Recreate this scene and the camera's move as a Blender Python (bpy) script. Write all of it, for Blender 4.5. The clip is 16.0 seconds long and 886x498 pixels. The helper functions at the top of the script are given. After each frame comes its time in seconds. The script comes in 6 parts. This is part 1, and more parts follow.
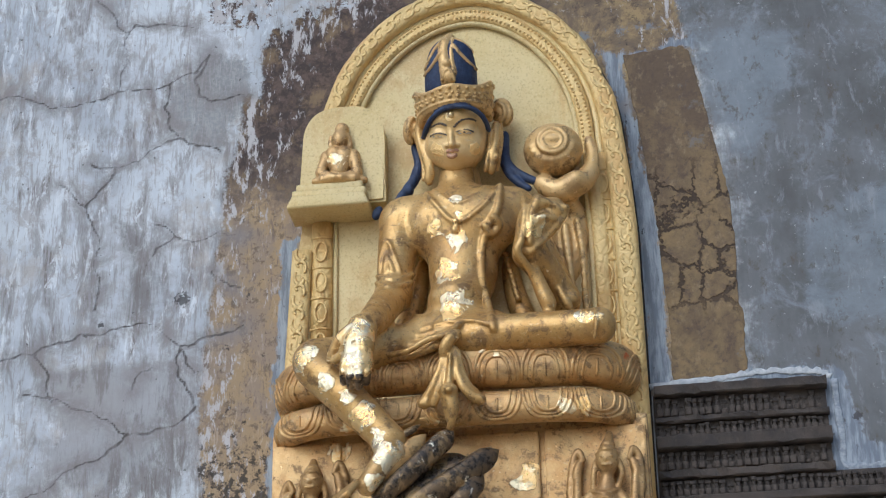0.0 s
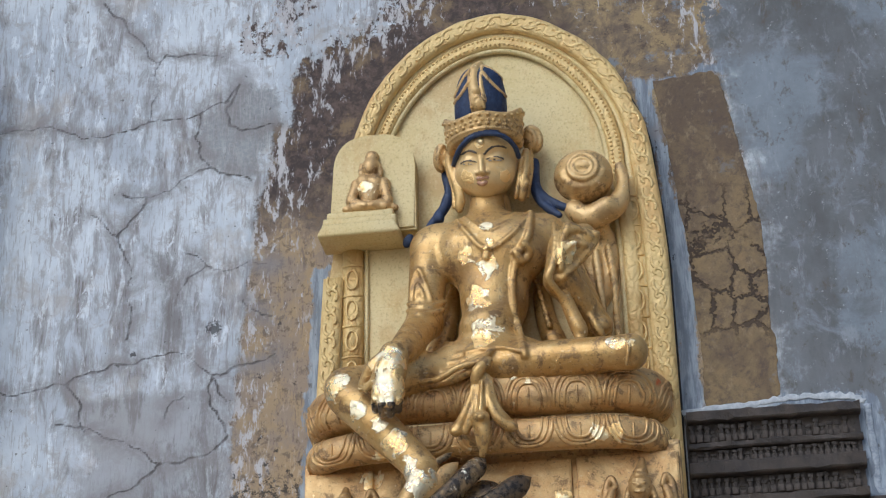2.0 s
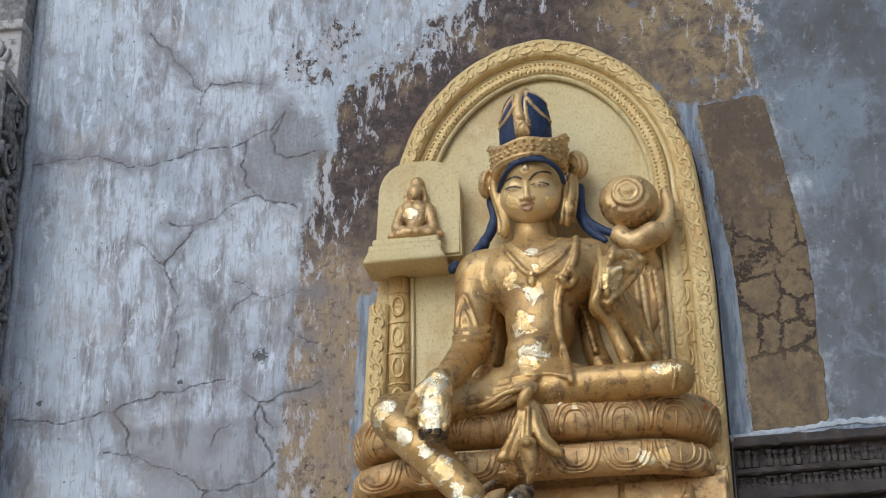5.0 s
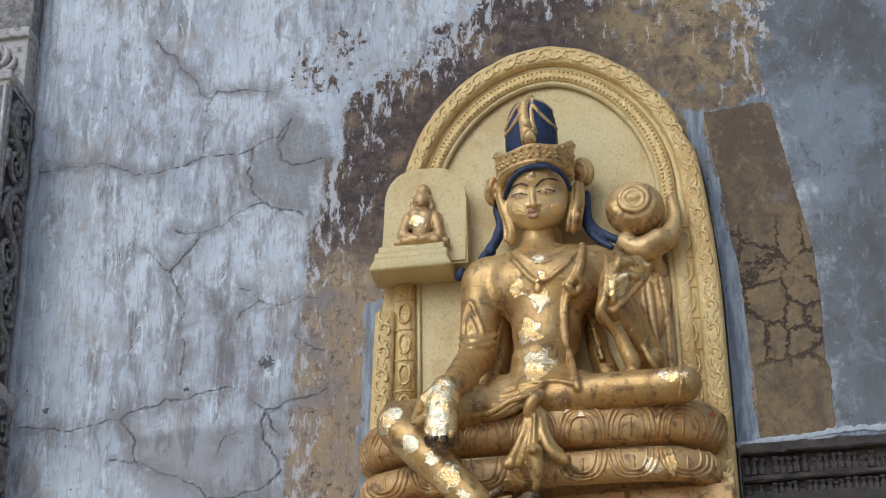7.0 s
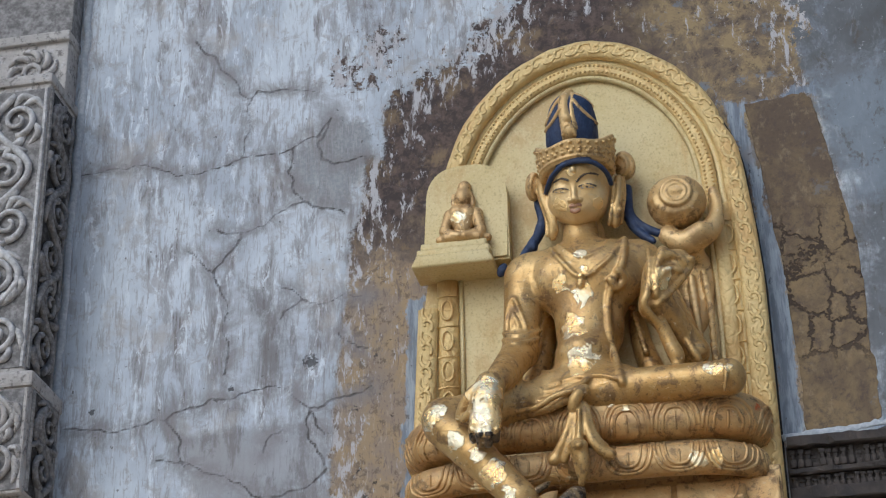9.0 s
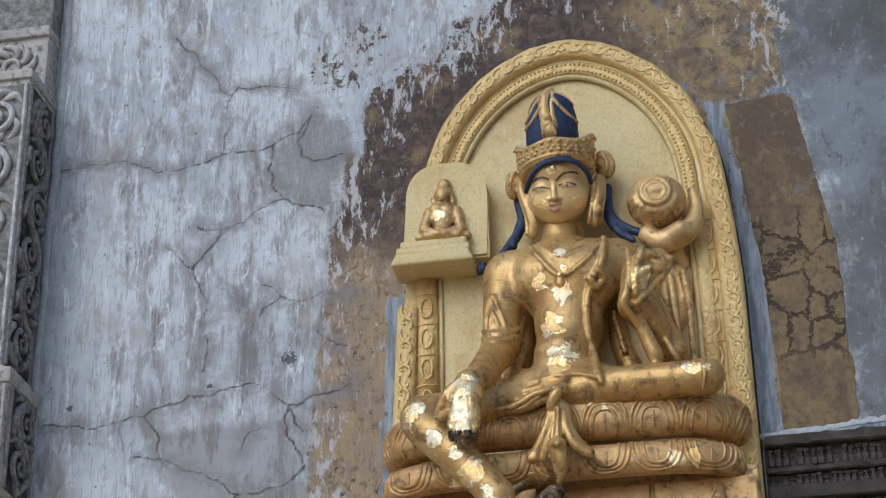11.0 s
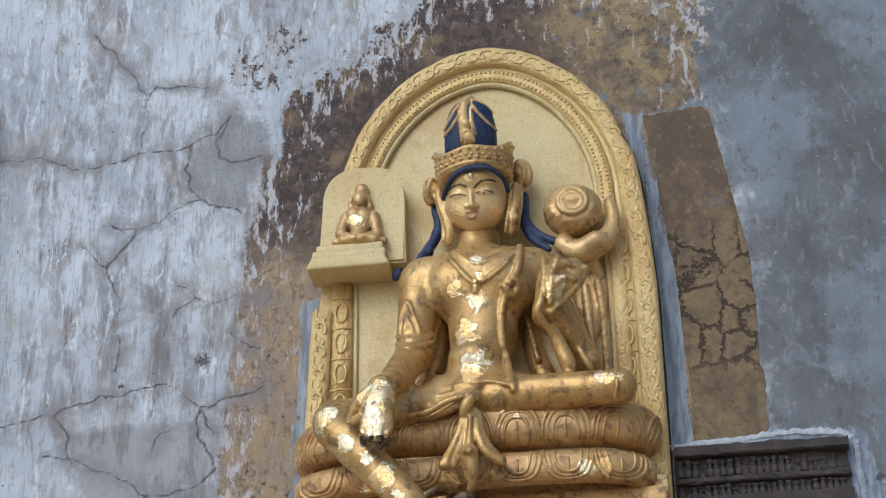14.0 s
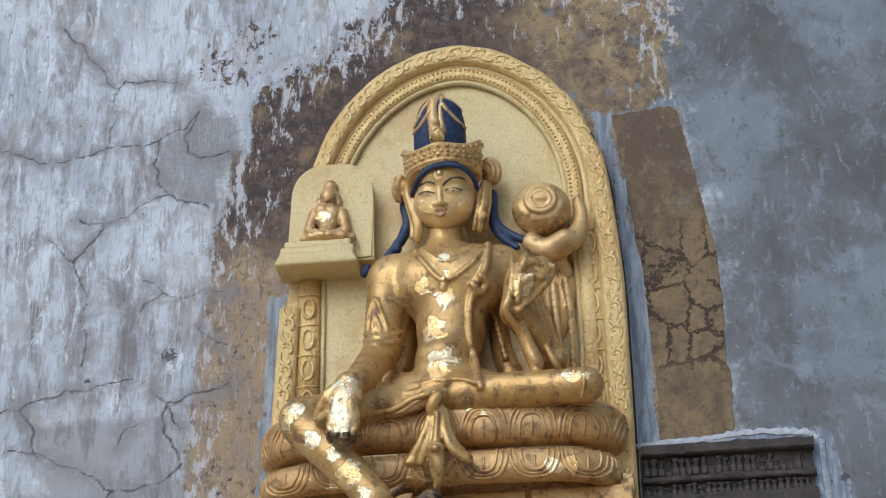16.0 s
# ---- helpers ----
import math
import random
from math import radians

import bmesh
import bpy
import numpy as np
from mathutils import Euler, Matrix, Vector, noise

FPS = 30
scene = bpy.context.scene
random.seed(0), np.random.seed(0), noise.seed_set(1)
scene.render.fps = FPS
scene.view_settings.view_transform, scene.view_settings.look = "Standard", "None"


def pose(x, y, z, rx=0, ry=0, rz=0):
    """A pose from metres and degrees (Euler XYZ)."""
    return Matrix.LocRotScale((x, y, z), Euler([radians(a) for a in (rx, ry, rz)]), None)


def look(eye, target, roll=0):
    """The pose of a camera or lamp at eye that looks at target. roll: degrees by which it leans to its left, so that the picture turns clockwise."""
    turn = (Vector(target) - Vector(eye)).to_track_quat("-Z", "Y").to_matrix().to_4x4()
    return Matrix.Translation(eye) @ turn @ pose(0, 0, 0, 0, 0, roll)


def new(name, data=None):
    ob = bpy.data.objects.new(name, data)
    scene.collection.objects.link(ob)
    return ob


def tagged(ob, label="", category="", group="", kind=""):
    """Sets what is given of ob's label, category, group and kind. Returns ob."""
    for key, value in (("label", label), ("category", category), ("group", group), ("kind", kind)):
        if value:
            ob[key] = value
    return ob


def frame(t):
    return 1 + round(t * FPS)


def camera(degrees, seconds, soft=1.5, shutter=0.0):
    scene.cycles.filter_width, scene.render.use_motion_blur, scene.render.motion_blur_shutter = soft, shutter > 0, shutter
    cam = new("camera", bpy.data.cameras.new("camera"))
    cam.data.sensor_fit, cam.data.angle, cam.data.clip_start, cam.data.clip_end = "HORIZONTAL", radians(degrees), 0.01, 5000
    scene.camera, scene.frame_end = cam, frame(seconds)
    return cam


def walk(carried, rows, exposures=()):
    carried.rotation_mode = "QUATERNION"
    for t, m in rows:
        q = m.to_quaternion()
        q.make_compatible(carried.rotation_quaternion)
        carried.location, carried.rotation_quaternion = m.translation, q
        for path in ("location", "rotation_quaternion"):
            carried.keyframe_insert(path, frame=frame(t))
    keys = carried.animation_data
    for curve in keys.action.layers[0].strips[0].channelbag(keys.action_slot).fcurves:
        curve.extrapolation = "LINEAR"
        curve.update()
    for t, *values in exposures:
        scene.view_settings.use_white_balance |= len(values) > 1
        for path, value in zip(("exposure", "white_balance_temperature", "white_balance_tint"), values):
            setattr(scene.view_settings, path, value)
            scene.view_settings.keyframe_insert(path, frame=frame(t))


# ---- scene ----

# ---- the camera: it stands in the court, zoomed in, and turns slowly ----
cam = camera(25.25, 16.0, soft=1.15)
EYE = (0.631, -4.994, 1.55)
ROWS = [
    (0.0, 116.005, 1.034, 7.704), (0.5, 116.303, 0.997, 7.962), (1.0, 116.51, 0.985, 8.2),
    (1.5, 116.663, 0.968, 8.377), (2.0, 116.815, 0.987, 8.678), (2.5, 116.984, 0.969, 9.139),
    (3.0, 117.101, 0.834, 9.517), (3.5, 117.201, 0.659, 9.691), (4.0, 117.326, 0.663, 9.769),
    (6.5, 117.81, 0.697, 10.274), (7.0, 117.799, 0.663, 10.195), (7.5, 117.8, 0.76, 10.265),
    (8.0, 117.8, 0.864, 10.669), (8.2, 117.799, 0.911, 11.467), (10.3, 117.618, 0.852, 11.731),
    (10.5, 117.622, 0.819, 11.483), (11.0, 117.65, 0.855, 11.003), (11.5, 117.732, 0.901, 10.623),
    (12.0, 117.856, 0.827, 10.31), (12.5, 117.906, 0.704, 9.718), (13.0, 117.895, 0.75, 9.156),
    (13.5, 117.834, 0.823, 8.682), (14.0, 117.774, 0.841, 8.254), (14.5, 117.72, 0.916, 7.97),
    (15.0, 117.699, 0.945, 7.817), (15.5, 117.693, 0.802, 7.593), (16.0, 117.683, 0.833, 7.211),
]
walk(cam, [(t, pose(*EYE, rx, ry, rz)) for t, rx, ry, rz in ROWS],
     exposures=[(t, stops - 1.42, 5250, 6) for t, stops in ((0.0, 1.1), (2.0, 1.06), (4.0, 0.98), (7.0, 0.94), (10.5, 0.88), (13.0, 0.97), (16.0, 1.08))])

# ---- light: a hazy sky, brightest high up and to one side of the court in front of the wall ----
SUN_UP, SUN_ROUND = radians(35), radians(207)
world = bpy.data.worlds.new("world")
scene.world = world
world.use_nodes = True
wn = world.node_tree
sky = wn.nodes.new("ShaderNodeTexSky")
sky.sky_type = "NISHITA"
sky.sun_disc = False
sky.dust_density = 4.0
sky.sun_elevation = SUN_UP
sky.sun_rotation = SUN_ROUND
wn.links.new(sky.outputs[0], wn.nodes["Background"].inputs[0])
wn.nodes["Background"].inputs[1].default_value = 0.14
sun = new("sun", bpy.data.lights.new("sun", "SUN"))
sun.data.energy = 0.76
sun.data.angle = radians(42)
sun.data.color = (1.0, 0.985, 0.96)
sun.matrix_world = look((math.sin(SUN_ROUND) * math.cos(SUN_UP) * 30, math.cos(SUN_ROUND) * math.cos(SUN_UP) * 30, math.sin(SUN_UP) * 30), (0, 0, 0))


# ---- node helpers ----
class Nodes:
    """A material's node tree, with short calls for the nodes used here."""

    def __init__(self, name):
        self.m = bpy.data.materials.new(name)
        self.m.use_nodes = True
        self.t = self.m.node_tree
        self.b = self.t.nodes["Principled BSDF"]
        self.co = self.t.nodes.new("ShaderNodeTexCoord").outputs["Object"]

    def put(self, socket, v):
        if isinstance(v, bpy.types.NodeSocket):
            self.t.links.new(v, socket)
        elif isinstance(v, tuple) and len(v) == 3 and socket.type == "RGBA":
            socket.default_value = (*v, 1)
        else:
            socket.default_value = v

    def scaled(self, s, turn=(0, 0, 0), at=(0, 0, 0), co=None):
        n = self.t.nodes.new("ShaderNodeMapping")
        self.put(n.inputs[0], co or self.co)
        n.inputs["Location"].default_value = at
        n.inputs["Rotation"].default_value = [radians(a) for a in turn]
        n.inputs["Scale"].default_value = s if isinstance(s, tuple) else (s, s, s)
        return n.outputs[0]

    def noise(self, s, detail=6, rough=0.6, warp=0.0, turn=(0, 0, 0), at=(0, 0, 0), co=None):
        n = self.t.nodes.new("ShaderNodeTexNoise")
        self.put(n.inputs["Vector"], self.scaled(s, turn, at, co))
        n.inputs["Scale"].default_value = 1
        n.inputs["Detail"].default_value = detail
        n.inputs["Roughness"].default_value = rough
        n.inputs["Distortion"].default_value = warp
        return n.outputs["Fac"]

    def cells(self, s, feature="DISTANCE_TO_EDGE", co=None, at=(0, 0, 0)):
        n = self.t.nodes.new("ShaderNodeTexVoronoi")
        n.feature = feature
        self.put(n.inputs["Vector"], self.scaled(s, (0, 0, 0), at, co))
        n.inputs["Scale"].default_value = 1
        return n.outputs["Distance"]

    def step(self, v, a, b, lo=0.0, hi=1.0):
        n = self.t.nodes.new("ShaderNodeMapRange")
        n.interpolation_type = "SMOOTHSTEP"
        self.put(n.inputs["Value"], v)
        for k, x in (("From Min", a), ("From Max", b), ("To Min", lo), ("To Max", hi)):
            n.inputs[k].default_value = x
        return n.outputs[0]

    def do(self, op, a, b=0.0, c=0.0):
        n = self.t.nodes.new("ShaderNodeMath")
        n.operation = op
        for s, v in zip(n.inputs, (a, b, c)):
            self.put(s, v)
        return n.outputs[0]

    def mix(self, f, a, b, how="MIX"):
        n = self.t.nodes.new("ShaderNodeMix")
        n.data_type = "RGBA"
        n.blend_type = how
        self.put(n.inputs["Factor"], f)
        self.put(n.inputs[6], a)
        self.put(n.inputs[7], b)
        return n.outputs[2]

    def attr(self, name):
        n = self.t.nodes.new("ShaderNodeAttribute")
        n.attribute_name = name
        return n.outputs["Fac"]

    def axis(self, i):
        n = self.t.nodes.new("ShaderNodeSeparateXYZ")
        self.put(n.inputs[0], self.co)
        return n.outputs[i]

    def away(self, p):
        """The distance from the place p."""
        n = self.t.nodes.new("ShaderNodeVectorMath")
        n.operation = "DISTANCE"
        self.put(n.inputs[0], self.co)
        n.inputs[1].default_value = p
        return n.outputs["Value"]

    def random(self):
        return self.t.nodes.new("ShaderNodeObjectInfo").outputs["Random"]

    def done(self, col, rough=0.8, metal=0.0, height=None, strength=0.5, size=0.01):
        self.put(self.b.inputs["Base Color"], col)
        self.put(self.b.inputs["Roughness"], rough)
        self.put(self.b.inputs["Metallic"], metal)
        if height is not None:
            n = self.t.nodes.new("ShaderNodeBump")
            n.inputs["Strength"].default_value = strength
            n.inputs["Distance"].default_value = size
            self.put(n.inputs["Height"], height)
            self.put(self.b.inputs["Normal"], n.outputs[0])
        return self.m


def leafed(n, base, spots, bright=(0.95, 0.78, 0.42)):
    """Mixes small torn squares of gold leaf into a painted colour, round the given places."""
    best = None
    torn = n.noise(17, 5, 0.58, 0.6)
    for p, r in spots:
        v = n.do("SUBTRACT", 1.0, n.do("DIVIDE", n.away(p), r))
        best = v if best is None else n.do("MAXIMUM", best, v)
    m = n.do("ADD", best, n.do("MULTIPLY", n.do("SUBTRACT", torn, 0.5), 2.2))
    return n.step(m, 0.28, 0.36)


def gold_paint():
    n = Nodes("gold_paint")
    big, fine = n.noise(5, 5, 0.6), n.noise(70, 6, 0.7)
    col = n.mix(n.step(big, 0.3, 0.7), (0.66, 0.53, 0.245), (0.73, 0.61, 0.325))
    col = n.mix(n.step(fine, 0.56, 0.74, 0, 0.55), col, (0.46, 0.33, 0.12))
    streak = n.noise((30, 30, 4), 4, 0.6)
    col = n.mix(n.step(streak, 0.55, 0.8, 0, 0.45), col, (0.62, 0.40, 0.13))
    dirt = n.noise((16, 16, 9), 7, 0.75)
    col = n.mix(n.step(dirt, 0.62, 0.72, 0, 0.5), col, (0.33, 0.24, 0.11))
    pit = n.noise(150, 4, 0.6)
    col = n.mix(n.step(pit, 0.54, 0.66, 0, 0.5), col, (0.44, 0.33, 0.15))
    stain = n.noise((7, 7, 4), 7, 0.72, 0.4, at=(2, 9, 2))
    col = n.mix(n.step(stain, 0.50, 0.64, 0, 0.6), col, (0.56, 0.37, 0.15))
    col = n.mix(n.step(pit, 0.42, 0.33, 0, 0.5), col, (0.76, 0.65, 0.38))
    h = n.do("SUBTRACT", n.do("MULTIPLY", fine, 0.8), n.do("MULTIPLY", n.step(pit, 0.56, 0.68), 0.3))
    h = n.do("ADD", h, n.noise(16, 4, 0.6))
    return n.done(col, n.step(fine, 0.3, 0.7, 0.48, 0.68), 0.12, h, 0.45, 0.005)


def gold_carved():
    """The same paint over small carving, whose hollows hold more dirt."""
    n = Nodes("gold_carved")
    big, fine = n.noise(6, 5, 0.6), n.noise(80, 6, 0.7)
    curl = n.cells((38, 38, 30))
    wave = n.noise(55, 3, 0.5, 1.5)
    col = n.mix(n.step(big, 0.3, 0.7), (0.72, 0.52, 0.205), (0.77, 0.585, 0.26))
    col = n.mix(n.step(fine, 0.55, 0.75, 0, 0.5), col, (0.52, 0.34, 0.11))
    dirt = n.noise((20, 20, 12), 7, 0.75)
    col = n.mix(n.step(dirt, 0.6, 0.72, 0, 0.5), col, (0.32, 0.22, 0.10))
    stain = n.noise((9, 9, 5), 7, 0.72, 0.4, at=(2, 9, 2))
    col = n.mix(n.step(stain, 0.48, 0.62, 0, 0.6), col, (0.60, 0.36, 0.12))
    h = n.do("ADD", n.do("MULTIPLY", n.step(curl, 0.0, 0.2), 0.7), wave)
    return n.done(col, 0.55, 0.15, h, 0.4, 0.006)


def gold_body(name, spots, base=(0.52, 0.31, 0.095), pale=(0.64, 0.43, 0.165), metal=0.46, dull=0.0, specks=0.7, patina=1.0):
    n = Nodes(name)
    big, fine = n.noise(9, 6, 0.65), n.noise(90, 6, 0.7)
    col = n.mix(n.step(big, 0.36, 0.66), base, pale)
    worn = n.noise(24, 7, 0.75, 0.3)
    col = n.mix(n.step(worn, 0.52, 0.62, 0, 0.85 * patina), col, (0.22, 0.135, 0.06))
    col = n.mix(n.step(worn, 0.44, 0.30, 0, 0.7), col, (0.74, 0.53, 0.24))
    scuff = n.noise((44, 44, 70), 6, 0.75, 0.4, at=(6, 1, 2))
    col = n.mix(n.step(scuff, 0.57, 0.66, 0, 0.55), col, (0.66, 0.52, 0.30))
    col = n.mix(n.step(n.noise(120, 4, 0.65), 0.60, 0.70, 0, specks), col, (0.10, 0.065, 0.035))
    col = n.mix(n.step(n.noise(7, 6, 0.7, 0.6, at=(2, 9, 4)), 0.50, 0.66, 0, 0.45 * patina), col, (0.27, 0.155, 0.07))
    if name == "gold_seat":
        smear = n.do("ADD", n.do("DIVIDE", n.away((0.515, -0.190, 3.563)), 0.030), n.do("MULTIPLY", n.noise(60, 5, 0.7), 1.2))
        col = n.mix(n.step(smear, 1.35, 1.15, 0, 0.9), col, (0.62, 0.13, 0.025))
    leaf = leafed(n, col, spots)
    flake = n.step(n.noise(48, 6, 0.7, 0.5, at=(9, 3, 5)), 0.655, 0.68)
    leaf = n.do("MAXIMUM", leaf, n.do("MULTIPLY", flake, 0.8))
    tint = n.mix(n.step(n.noise(13, 5, 0.65), 0.46, 0.56), (1.0, 0.88, 0.60), (1.0, 0.71, 0.31))
    col = n.mix(leaf, col, tint)
    rough = n.do("SUBTRACT", n.step(worn, 0.3, 0.7, 0.27 + dull, 0.50 + dull), n.do("MULTIPLY", leaf, 0.08))
    metal = n.do("ADD", metal, n.do("MULTIPLY", leaf, 0.96 - metal))
    crease = n.noise(48, 6, 0.68, 0.9)
    h = n.do("ADD", n.do("MULTIPLY", fine, 0.35), n.do("MULTIPLY", n.do("MULTIPLY", crease, leaf), 1.7))
    h = n.do("ADD", h, n.do("MULTIPLY", n.noise(30, 5, 0.6, 0.3), 0.9))
    return n.done(col, rough, metal, h, 0.5, 0.007)


def blue_paint():
    n = Nodes("blue_paint")
    col = n.mix(n.step(n.noise(60, 5), 0.4, 0.7), (0.016, 0.030, 0.080), (0.035, 0.060, 0.135))
    col = n.mix(n.step(n.noise(45, 6, 0.7), 0.63, 0.72, 0, 0.6), col, (0.3, 0.27, 0.2))
    return n.done(col, 0.55, 0.0, n.noise((160, 160, 25), 4), 0.5, 0.005)


def plain(name, a, b, rough=0.8, metal=0.0, scale=60, bump=0.4):
    n = Nodes(name)
    f = n.noise(scale, 6, 0.7)
    col = n.mix(n.step(f, 0.35, 0.68), a, b)
    return n.done(col, rough, metal, f, bump, 0.006)


def dark_bronze():
    n = Nodes("dark_bronze")
    f = n.noise(40, 6, 0.7)
    col = n.mix(n.step(f, 0.42, 0.60), (0.045, 0.036, 0.028), (0.17, 0.115, 0.062))
    col = n.mix(n.step(n.noise(14, 5, 0.7, 0.4, at=(4, 2, 2)), 0.52, 0.62, 0, 0.85), col, (0.36, 0.24, 0.11))
    leaf = n.step(n.noise(34, 6, 0.75, 0.6, at=(1, 5, 2)), 0.60, 0.64)
    col = n.mix(leaf, col, (0.92, 0.82, 0.62))
    return n.done(col, n.step(f, 0.3, 0.7, 0.2, 0.45), n.do("ADD", 0.35, n.do("MULTIPLY", leaf, 0.55)), n.noise(90, 6, 0.75), 0.45, 0.006)


def carved_stone():
    n = Nodes("carved_stone")
    f, b = n.noise(45, 7, 0.72), n.noise(7, 5, 0.6)
    col = n.mix(n.step(b, 0.35, 0.65), (0.42, 0.39, 0.365), (0.56, 0.53, 0.50))
    col = n.mix(n.step(f, 0.50, 0.64, 0, 0.8), col, (0.13, 0.118, 0.11))
    col = n.mix(n.step(n.noise(24, 6, 0.7, 0.0, at=(3, 1, 7)), 0.57, 0.66, 0, 0.75), col, (0.66, 0.65, 0.65))
    return n.done(col, 0.85, 0.0, n.do("ADD", f, n.noise(170, 4, 0.6)), 0.55, 0.008)


def hollow_shade_stone():
    """Near-black stone colour that stands in for shade in the carving's hollows."""
    n = Nodes("hollow_shade_stone")
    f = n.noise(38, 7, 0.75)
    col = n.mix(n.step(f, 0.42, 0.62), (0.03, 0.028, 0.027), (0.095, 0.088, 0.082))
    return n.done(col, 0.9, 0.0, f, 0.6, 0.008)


def black_stone():
    n = Nodes("black_stone")
    f, b = n.noise(60, 7, 0.72), n.noise(11, 5, 0.6)
    col = n.mix(n.step(b, 0.35, 0.65), (0.044, 0.037, 0.034), (0.085, 0.069, 0.058))
    col = n.mix(n.step(f, 0.55, 0.7, 0, 0.7), col, (0.115, 0.095, 0.078))
    return n.done(col, 0.8, 0.0, f, 0.6, 0.008)


def ochre_stone():
    n = Nodes("ochre_stone")
    b, f = n.noise(6, 6, 0.65), n.noise(42, 7, 0.75)
    z = n.axis(2)
    big = n.noise((5, 5, 4), 9, 0.76, 0.4, at=(3, 1, 4))
    low = n.do("ADD", n.step(z, 4.45, 3.75, 0, 0.14), n.do("MULTIPLY", n.do("SUBTRACT", n.random(), 0.5), 0.05))
    col = n.mix(n.step(n.do("ADD", big, low), 0.40, 0.74), (0.135, 0.098, 0.066), (0.275, 0.198, 0.100))
    col = n.mix(n.step(f, 0.48, 0.68, 0, 0.65), col, (0.095, 0.070, 0.052))
    col = n.mix(n.step(n.noise(26, 9, 0.82, 0.3, at=(2, 7, 4)), 0.49, 0.64, 0, 0.75), col, (0.10, 0.075, 0.062))
    col = n.mix(n.step(n.noise((24, 24, 16), 8, 0.78, at=(5, 2, 1)), 0.52, 0.66, 0, 0.5), col, (0.36, 0.28, 0.17))
    col = n.mix(n.step(n.noise(9, 7, 0.75, 0.3, at=(8, 3, 1)), 0.60, 0.68, 0, 0.55), col, (0.19, 0.20, 0.215))
    warped = n.t.nodes.new("ShaderNodeVectorMath")
    warped.operation = "ADD"
    n.put(warped.inputs[0], n.co)
    wob = n.t.nodes.new("ShaderNodeTexNoise")
    n.put(wob.inputs["Vector"], n.scaled(14))
    sc = n.t.nodes.new("ShaderNodeVectorMath")
    sc.operation = "SCALE"
    n.put(sc.inputs[0], wob.outputs["Color"])
    sc.inputs["Scale"].default_value = 0.035
    n.put(warped.inputs[1], sc.outputs[0])
    vein = n.cells((10.5, 10.5, 8.5), co=warped.outputs[0])
    broken = n.step(n.noise(10, 5, 0.7, at=(1, 8, 3)), 0.36, 0.48)
    line = n.do("MULTIPLY", n.step(vein, 0.060, 0.022, 0, 0.95), n.do("MULTIPLY", broken, n.do("MULTIPLY", n.step(z, 4.28, 4.15), n.step(z, 3.70, 3.82))))
    col = n.mix(line, col, (0.055, 0.038, 0.027))
    h = n.do("SUBTRACT", n.do("MULTIPLY", f, 0.7), line)
    return n.done(col, 0.88, 0.0, h, 0.7, 0.007)


